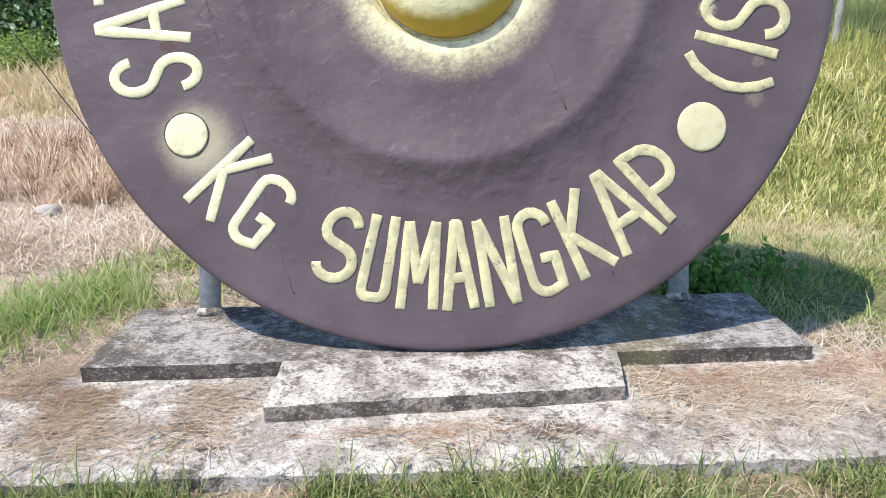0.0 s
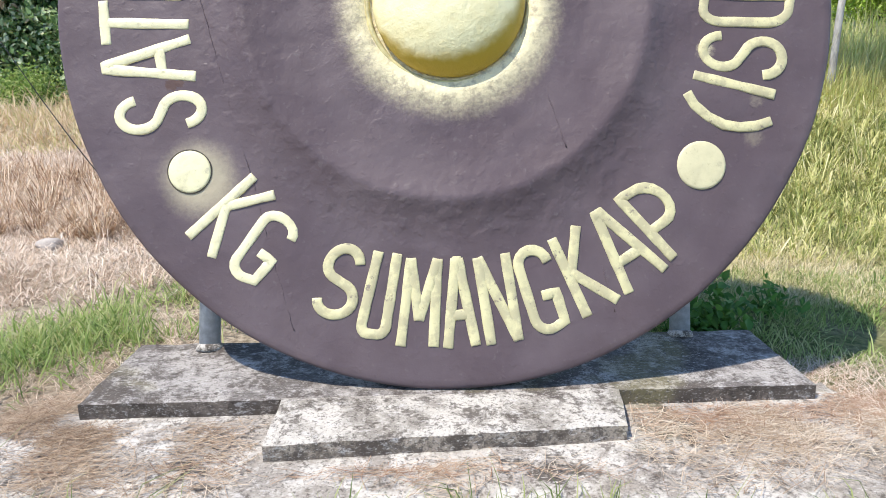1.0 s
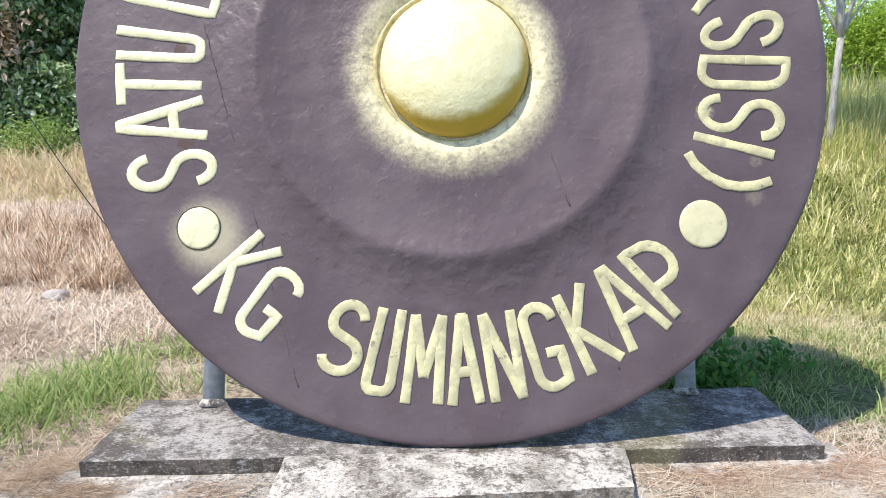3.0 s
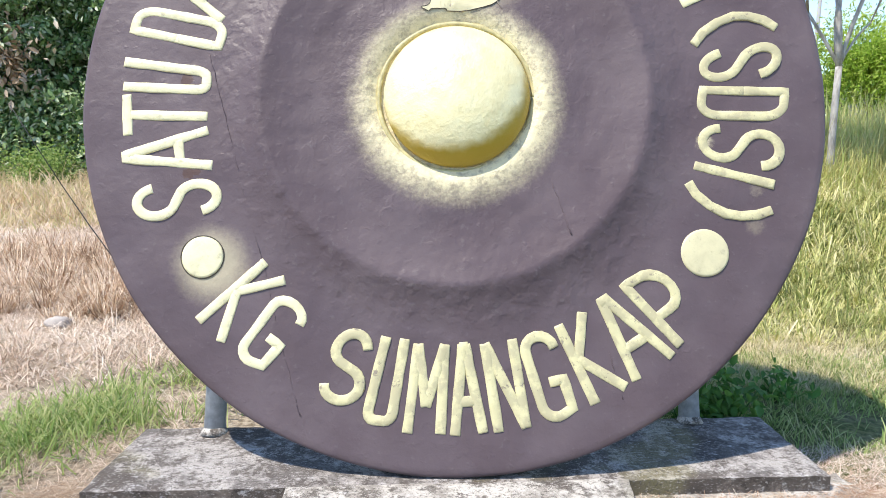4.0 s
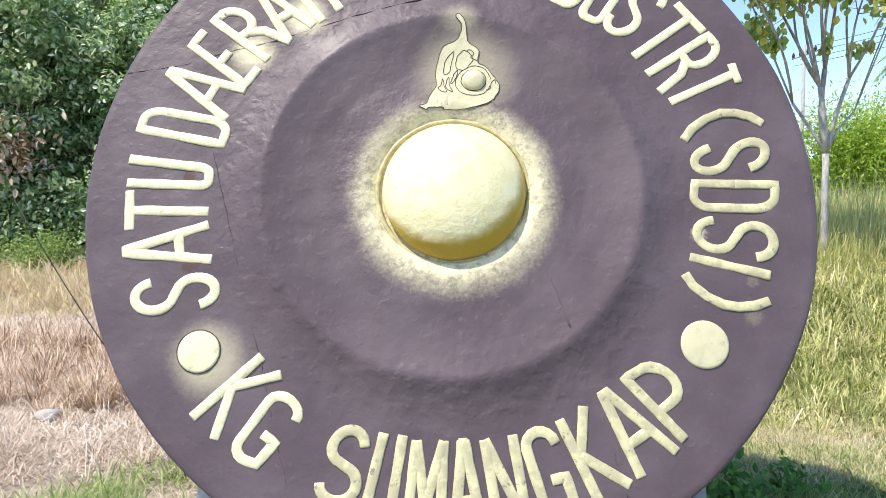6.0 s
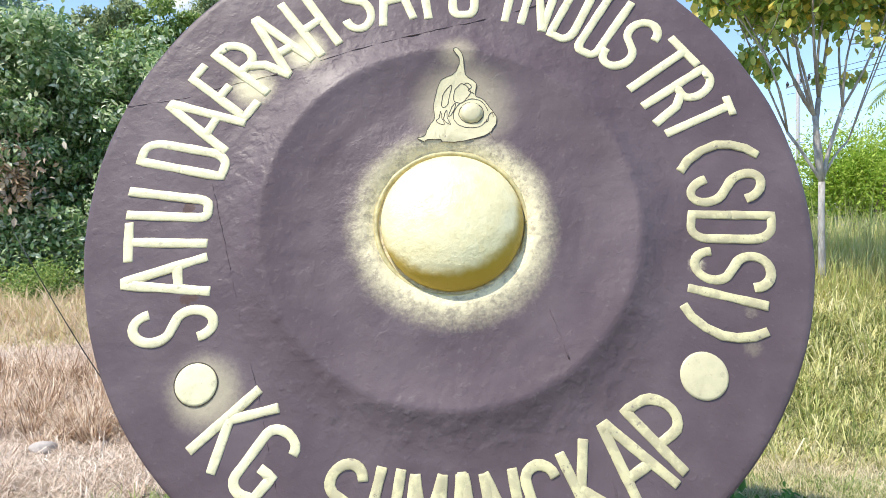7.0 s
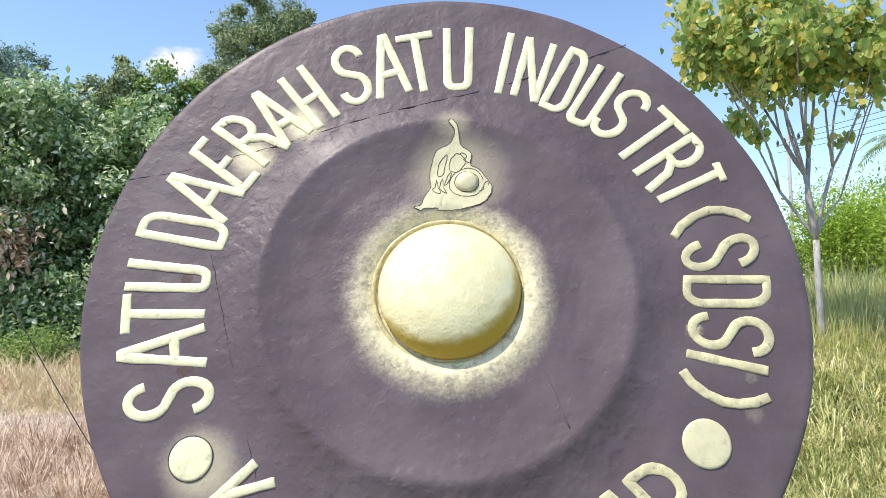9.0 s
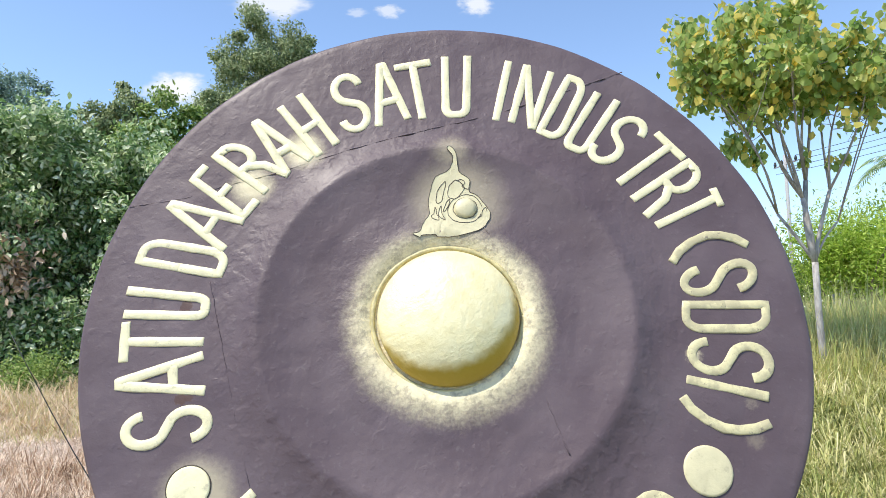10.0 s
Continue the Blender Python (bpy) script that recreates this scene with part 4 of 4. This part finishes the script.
def build_wood():
    spec = [
        (-12.9, 19.0, 8.4, 3.7, 0.9, 48000, 0.215, M_WOODS, "dark green glossy broadleaf tree at the wood's edge"),
        (-8.9, 20.0, 7.9, 3.1, 0.8, 40000, 0.205, M_WOODS, "dark green bushy tree beside dry grass"),
        (-16.4, 18.5, 8.0, 3.0, 1.0, 19000, 0.20, M_WOODS, "dark green tree with low hanging branches"),
        (-10.9, 25.0, 11.0, 2.7, 3.0, 50000, 0.18, M_WOODS_B, "olive green broadleaf tree standing behind others"),
        (-15.4, 29.5, 14.0, 2.1, 4.0, 46000, 0.175, M_WOODS_C, "tall olive green tree with a ragged top"),
        (-9.2, 33.0, 18.3, 3.4, 8.0, 62000, 0.175, M_WOODS_C, "tall tree with a rounded crown above the wood"),
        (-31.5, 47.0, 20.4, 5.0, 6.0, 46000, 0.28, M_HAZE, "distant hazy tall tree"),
        (-6.5, 26.0, 8.0, 3.0, 1.5, 14000, 0.15, M_WOODS_B, "olive green tree mostly behind the gong"),
    ]
    made = [woodland_tree(*row, clumps=170) for row in spec]
    n = 330
    c = rng.normal(0, 1, (n, 3)) * [0.45, 0.3, 0.5] + [1.3, -3.3, 3.3]
    ln = rng.uniform(0.15, 0.3, n)
    link_mesh("dead_foliage", leaf_mesh("dead_foliage", c, unit(n) + [0, 0, -0.6], unit(n) + [0, -0.4, 0.6], ln, ln * 0.45), M_LITTER, made[0], "withered brown hanging leaves")
    n = 36000
    x, y = wedge(n, 15.6, 20.0, -1, 0.28, 0.85)
    c = np.stack([x, y, land(x, y) + rng.uniform(0, 1, n) ** 1.1 * (3.1 + 0.9 * np.sin(x * 1.3) + 0.4 * np.sin(x * 3.1 + y))], 1)
    ln = rng.uniform(0.12, 0.26, n)
    ob = link_mesh("undergrowth", leaf_mesh("undergrowth", c, unit(n), unit(n) * 0.8 + [0, -0.2, 0.8], ln, ln * 0.5), M_WOODS)
    tagged(ob, "dark tangled undergrowth beneath the trees", "undergrowth", kind="stuff")
    n = 12000
    x, y = wedge(n, 34.0, 40.0, -1, 0.25, 0.85)
    c = np.stack([x, y, land(x, y) + rng.uniform(0, 1, n) ** 0.8 * (7.5 + 1.5 * np.sin(x * 0.7))], 1)
    ln = rng.uniform(0.4, 0.7, n)
    ob = link_mesh("wood_interior", leaf_mesh("wood_interior", c, unit(n), unit(n) * 0.8 + [0, -0.2, 0.8], ln, ln * 0.55), M_WOODS)
    tagged(ob, "deep shaded foliage further inside the wood", "trees", kind="stuff")


build_wood()


def shrub(name, x, y, tall, spread, leaves, size, material, label, narrow=0.5, stems=7, low=0.35):
    ground = float(land(x, y))
    ob = thing(name, label, "shrub", "", pose(x, y, ground))
    bm = bmesh.new()
    tips = []
    for _ in range(stems):
        a, r = rng.uniform(0, 2 * math.pi), rng.uniform(0.2, 0.9) * spread
        tips.append((math.cos(a) * r, math.sin(a) * r, tall * rng.uniform(0.5, 0.98)))
        limb(bm, (0, 0, -0.03), tips[-1], 0.010 * tall + 0.002, 0.003, 0.08, 5)
    part("stem", bm, M_BARK if tall > 1 else M_WEED, ob, smooth=True)
    t = np.array(tips)[rng.integers(0, stems, leaves)]
    s = rng.uniform(low, 1.05, leaves)[:, None]
    c = t * s + rng.normal(0, 1, (leaves, 3)) * spread * 0.24
    c[:, 2] = np.maximum(c[:, 2], 0.03)
    face = unit(leaves) * 0.7 + np.array([0, 0, 1.0])
    way = unit(leaves) + np.array([0, 0, -0.2])
    ln = rng.uniform(0.7, 1.3, leaves) * size
    link_mesh("foliage", leaf_mesh("foliage", c, way, face, ln, ln * narrow), material, ob)
    return ob


shrub("weed", 1.34, 0.36, 0.24, 0.22, 240, 0.062, M_WEED, "broad-leaved green weed beside the steel post", 0.6)
shrub("weed", 1.17, 0.30, 0.20, 0.14, 110, 0.052, M_WEED, "small green weed at the slab's back edge", 0.6)
shrub("weed", 1.85, 0.75, 0.15, 0.20, 90, 0.055, M_WEED, "low green weed in the gong's shade", 0.5)
shrub("shrub", -9.4, 13.2, 1.0, 0.9, 4200, 0.075, M_WOODS_B, "bright green shrub between dry grass and trees", 0.5)
shrub("shrub", -11.6, 14.5, 0.9, 0.8, 3000, 0.075, M_WOODS_B, "low bright green shrub under the trees", 0.5)
shrub("shrub", -8.0, 15.0, 1.3, 1.0, 3600, 0.08, M_BUSH, "leafy green shrub at the wood's edge", 0.5)
shrub("feathery_bush", 11.4, 15.4, 3.2, 1.8, 20000, 0.12, M_BUSH, "bright green feathery bush behind the reeds", 0.32, 20, 0.68)
shrub("feathery_bush", 9.3, 18.0, 2.3, 1.3, 12000, 0.11, M_WOODS_B, "smaller green bush behind the pale tree", 0.35, 10, 0.5)
shrub("sapling", 13.0, 17.5, 4.6, 0.9, 1500, 0.15, M_WOODS_B, "thin tall sapling above the bright bush", 0.4, 6)


def yellowing_tree():
    """The young tree with pale forked stems and large drooping leaves."""
    x0, y0 = 4.88, 6.1
    ground = float(land(x0, y0))
    tree = thing("young_tree", "young pale-barked tree with large green and yellow leaves", "tree", "", pose(x0, y0, ground))
    up = 1.0 - ground
    bm = bmesh.new()
    fork = Vector((0.0, 0.0, 1.30 + up))
    limb(bm, (0.03, 0, -0.1), fork, 0.047, 0.040, 0.01, 10)
    part("trunk", bm, M_PALEBARK, tree, "pale grey trunk", smooth=True)
    forks = [((-0.10, 0.0, 2.15), 0.030), ((0.0, 0.08, 2.4), 0.032), ((0.24, -0.05, 2.25), 0.024), ((-0.42, 0.05, 1.95), 0.020), ((0.40, 0.1, 1.85), 0.013)]
    tips = [(-0.32, 0.1, 3.3, 0), (-0.75, -0.3, 3.45, 0), (-0.15, 0.4, 3.9, 0), (0.06, -0.1, 3.6, 1), (0.22, 0.2, 4.3, 1), (-0.25, -0.3, 4.1, 1), (0.62, 0.1, 3.5, 2), (0.80, -0.3, 3.9, 2),
            (0.55, 0.4, 4.2, 2), (-1.05, 0.3, 3.55, 3), (-1.45, 0.0, 3.7, 3), (-1.6, -0.2, 4.0, 3), (1.2, 0.2, 3.7, 4), (1.35, -0.2, 4.3, 4), (-0.9, 0.5, 4.1, 0)]
    stems = []
    for (x, y, z), r in forks:
        bm = bmesh.new()
        stems.append((limb(bm, fork, (x, y, z + up), r * 1.2, r, 0.03, 7, 4)[-1], r))
        part("stem", bm, M_PALEBARK, tree, "pale grey stem", smooth=True)
    ends = []
    for x, y, z, k in tips:
        bm = bmesh.new()
        at, r = stems[k]
        pts = limb(bm, at, (x, y, z + 0.15 + up), r * 0.72, 0.008, 0.05, 6, 7)
        for _ in range(6):
            p = pts[int(rng.integers(4, 8))]
            q = p + Vector(rng.normal(0, 0.30, 3)) + Vector((0, 0, 0.16))
            limb(bm, p, q, 0.007, 0.003, 0.08, 5, 3)
            ends.append(q)
        ends.append(pts[-1])
        part("limb", bm, M_TWIG, tree, "thin brown branch", smooth=True)
    ends = np.array([tuple(e) for e in ends])
    n = 7000
    c = ends[rng.integers(0, len(ends), n)] + rng.normal(0, 1, (n, 3)) * [0.105, 0.105, 0.125]
    edge = 3.22 + up + rng.uniform(-0.30, 0.45, n)
    c = c[c[:, 2] > edge]
    n = len(c)
    way = unit(n) * 0.7 + [0, 0, -0.85]
    face = unit(n) * 0.8 + [-0.4, -0.55, 0.75]
    ln = rng.uniform(0.075, 0.155, n)
    wd = ln * rng.uniform(0.68, 0.9, n)
    split = 260
    crown = link_mesh("crown", leaf_mesh("crown", c[split:], way[split:], face[split:], ln[split:], wd[split:], 0.12), M_TREE, tree, "loose crown of drooping heart-shaped leaves")
    one = leaf_mesh("leaf", np.zeros((1, 3)), np.array([[0.0, 1.0, 0.0]]), np.array([[0.0, 0.0, 1.0]]), np.ones(1), np.ones(1) * 0.75, 0.12)
    one.materials.append(M_TREE_LEAF)
    for k in range(split):
        w = Vector(way[k]).normalized()
        side = w.cross(Vector(face[k])).normalized()
        turn = Matrix((side, w, side.cross(w))).transposed().to_4x4()
        leaf = new("leaf", one)
        leaf.parent = crown
        leaf.matrix_basis = Matrix.Translation(c[k]) @ turn @ Matrix.Diagonal((ln[k], ln[k], ln[k], 1))
    for x, z in ((-0.72, 2.72), (-0.95, 2.85), (0.0, 2.66), (0.34, 2.58), (0.52, 2.66)):
        n = 60 if x < -0.5 else 15
        c = np.array([x, 0, z + up]) + rng.normal(0, 0.08 if x < -0.5 else 0.05, (n, 3))
        ln = rng.uniform(0.09, 0.16, n)
        link_mesh("leaf_tuft", leaf_mesh("leaf_tuft", c, unit(n) * 0.6 + [0, 0, -0.9], unit(n) + [-0.3, -0.6, 0.3], ln, ln * 0.7, 0.12), M_TREE, tree, "low hanging tuft of leaves")["kind"] = "stuff"


yellowing_tree()


# ======== small and far things ========
def build_stalk():
    bm = bmesh.new()
    a, b = Vector((-2.08, 0.45, 1.55)), Vector((-0.98, 0.45, 0.0))
    limb(bm, b, a, 0.004, 0.0018, 0.012, 6, 9)
    tagged(part("dry_stalk", bm, M_WIRE, smooth=True), "thin dark stalk leaning out behind the gong", "stalk")


def build_stone():
    bm = bmesh.new()
    bmesh.ops.create_icosphere(bm, subdivisions=3, radius=1)
    for v in bm.verts:
        k = 1 + 0.25 * noise.noise(v.co * 1.6)
        v.co = Vector((v.co.x * 0.10, v.co.y * 0.08, v.co.z * 0.055)) * k
    ob = tagged(part("stone", bm, M_STONE, smooth=True), "pale grey stone half buried in straw", "stone")
    ob.location = (-2.92, 2.15, float(land(-2.92, 2.15)) + 0.03)


build_stalk()
build_stone()


def sag(a, b, drop, k=14):
    a, b = Vector(a), Vector(b)
    return [a.lerp(b, i / k) - Vector((0, 0, 4 * drop * (i / k) * (1 - i / k))) for i in range(k + 1)]


def build_power_line():
    pole = thing("utility_pole", "concrete utility pole with crossarm and overhead wires", "utility pole", "", pose(17.85, 32.0, float(land(17.85, 32.0))))
    bm = bmesh.new()
    tube(bm, [(0, 0, -0.3), (0, 0, 4), (0, 0, 9.4)], [0.11, 0.10, 0.08], 12)
    part("shaft", bm, M_POLE, pole, smooth=True)
    bm = bmesh.new()
    tube(bm, [(0.15, -0.9, 8.9), (-0.15, 0.9, 8.9)], [0.035, 0.035], 6)
    part("crossarm", bm, M_POLE, pole)
    for i in range(4):
        y = -0.8 + 0.53 * i
        bm = bmesh.new()
        tube(bm, [(-y * 0.17, y, 8.9), (-y * 0.17, y, 9.05), (-y * 0.17, y, 9.2)], [0.05, 0.08, 0.03], 8)
        part("insulator", bm, M_WIRE, pole)
        bm = bmesh.new()
        line = sag((-y * 0.17, y, 9.2 - 0.22 * i), (5.0 + y * 0.5, -17 + y, 9.4 - 0.22 * i), 0.35)
        tube(bm, line, [0.012] * len(line), 5)
        part("wire", bm, M_WIRE, pole, smooth=True)
    for i in range(2):
        bm = bmesh.new()
        line = sag((0, 0, 5.6 + 0.35 * i), (45, 4, 5.9 + 0.35 * i), 0.3)
        tube(bm, line, [0.014] * len(line), 5)
        part("wire", bm, M_WIRE, pole, smooth=True)


build_power_line()


def box(bm, x0, x1, y0, y1, z0, z1):
    v = [bm.verts.new(p) for p in ((x0, y0, z0), (x1, y0, z0), (x1, y1, z0), (x0, y1, z0), (x0, y0, z1), (x1, y0, z1), (x1, y1, z1), (x0, y1, z1))]
    for f in ((3, 2, 1, 0), (4, 5, 6, 7), (0, 1, 5, 4), (1, 2, 6, 5), (2, 3, 7, 6), (3, 0, 4, 7)):
        bm.faces.new([v[i] for i in f])


def build_house():
    g = float(land(23.7, 31.0))
    house = thing("house", "low grey house with a white metal roof", "house", "", pose(23.7, 31.0, g))
    bm = bmesh.new()
    box(bm, -3.2, 3.2, -2.4, 2.4, -0.2, 2.65)
    part("wall", bm, M_WALL, house)
    bm = bmesh.new()
    lo, hi = 2.6, 3.4
    v = [bm.verts.new(p) for p in ((-3.7, -2.9, lo), (3.7, -2.9, lo), (3.7, 0, hi), (-3.7, 0, hi), (3.7, 2.9, lo), (-3.7, 2.9, lo))]
    bm.faces.new((v[0], v[1], v[2], v[3]))
    bm.faces.new((v[3], v[2], v[4], v[5]))
    bmesh.ops.solidify(bm, geom=bm.faces[:], thickness=0.08)
    part("roof", bm, M_ROOF, house, "white corrugated metal roof")
    for x in (-1.8, 0.4, 2.2):
        bm = bmesh.new()
        box(bm, x - 0.45, x + 0.45, -2.44, -2.38, 0.9, 1.9)
        part("window", bm, M_WIRE, house, "dark window")


build_house()


def build_palm():
    palm = thing("palm_tree", "tall palm with dark drooping fronds", "palm tree", "", pose(26.6, 36.0, float(land(26.6, 36.0))))
    bm = bmesh.new()
    limb(bm, (0, 0, -0.2), (0.2, 0, 10.0), 0.20, 0.13, 0.01, 10, 8)
    part("trunk", bm, M_BARK, palm, smooth=True)
    for i in range(15):
        a = i * 2.4
        out = Vector((math.cos(a), math.sin(a), 0))
        mid = [Vector((0.2, 0, 10.0)) + out * (2.6 * t) + Vector((0, 0, (1.5 if i % 3 else 2.2) * t - 2.6 * t * t)) for t in [k / 8 for k in range(9)]]
        bm = bmesh.new()
        tube(bm, mid, [0.03 - 0.003 * k for k in range(9)], 4)
        across = Vector((-math.sin(a), math.cos(a), 0))
        for k in range(1, 9):
            for s in (-1, 1):
                for j in range(3):
                    p = mid[k - 1].lerp(mid[k], j / 3)
                    q = p + across * s * 0.55 + out * 0.25 - Vector((0, 0, 0.28))
                    bm.faces.new([bm.verts.new(p), bm.verts.new(p.lerp(q, 0.5) + out * 0.04), bm.verts.new(q), bm.verts.new(p.lerp(q, 0.5) - out * 0.04)])
        part("frond", bm, M_WOODS, palm)


build_palm()


def build_far_woods():
    n = 16000
    x = rng.uniform(22, 75, n)
    y = 62 + rng.normal(0, 3, n)
    roof = 7.4 + 1.6 * np.sin(x * 0.5) + 0.9 * np.sin(x * 1.3 + 1)
    c = np.stack([x, y, land(x, y) + rng.uniform(0, 1, n) ** 0.6 * roof], 1)
    ln = rng.uniform(0.4, 0.8, n)
    ob = link_mesh("far_woods", leaf_mesh("far_woods", c, unit(n), unit(n) + [0, -0.3, 0.8], ln, ln * 0.6), M_WOODS_B)
    tagged(ob, "distant green tree line behind the field", "trees", kind="stuff")


build_far_woods()


def cloud_material(seed, dense):
    m = bpy.data.materials.new("glowing_cloud")
    m.use_nodes = True
    t = m.node_tree
    t.nodes.clear()
    co = t.nodes.new("ShaderNodeTexCoord")
    n1 = t.nodes.new("ShaderNodeTexNoise")
    n1.noise_dimensions = "4D"
    n1.inputs["W"].default_value, n1.inputs["Scale"].default_value, n1.inputs["Detail"].default_value = seed, 1.7, 7.0
    n1.inputs["Roughness"].default_value = 0.6
    t.links.new(co.outputs["Object"], n1.inputs["Vector"])
    d = t.nodes.new("ShaderNodeVectorMath")
    d.operation = "LENGTH"
    t.links.new(co.outputs["Object"], d.inputs[0])
    mul = t.nodes.new("ShaderNodeMath")
    mul.operation = "MULTIPLY_ADD"
    t.links.new(n1.outputs["Fac"], mul.inputs[0])
    mul.inputs[1].default_value = -1.5
    t.links.new(d.outputs["Value"], mul.inputs[2])
    r = t.nodes.new("ShaderNodeMapRange")
    r.interpolation_type = "SMOOTHSTEP"
    t.links.new(mul.outputs[0], r.inputs["Value"])
    r.inputs["From Min"].default_value, r.inputs["From Max"].default_value = -0.55, 0.05 if dense < 0.9 else -0.08
    r.inputs["To Min"].default_value, r.inputs["To Max"].default_value = dense, 0.0
    # the card emits white itself, in place of sunlight falling on a cloud
    e = t.nodes.new("ShaderNodeEmission")
    e.inputs["Color"].default_value, e.inputs["Strength"].default_value = (0.95, 0.97, 1.0, 1), 0.75
    tr = t.nodes.new("ShaderNodeBsdfTransparent")
    mx = t.nodes.new("ShaderNodeMixShader")
    t.links.new(r.outputs[0], mx.inputs[0])
    t.links.new(tr.outputs[0], mx.inputs[1])
    t.links.new(e.outputs[0], mx.inputs[2])
    o = t.nodes.new("ShaderNodeOutputMaterial")
    t.links.new(mx.outputs[0], o.inputs["Surface"])
    return m


def build_clouds():
    for i, (x, z, w, h, dense) in enumerate(((-985, 900, 230, 115, 1.0), (-610, 1235, 230, 85, 0.8), (-180, 1195, 75, 42, 0.6), (150, 1215, 100, 60, 0.8), (-300, 1190, 60, 26, 0.4))):
        bm = bmesh.new()
        bm.faces.new([bm.verts.new(p) for p in ((-1, 0, -1), (1, 0, -1), (1, 0, 1), (-1, 0, 1))])
        ob = part("cloud", bm, cloud_material(3.7 * i + 1.3, dense))
        ob.matrix_world = Matrix.Translation((x, 2500, z)) @ Matrix.Diagonal((w, 1, h, 1))
        tagged(ob, "small white fair-weather cloud in a blue sky", "cloud", kind="structure")
        ob.visible_shadow = False


build_clouds()
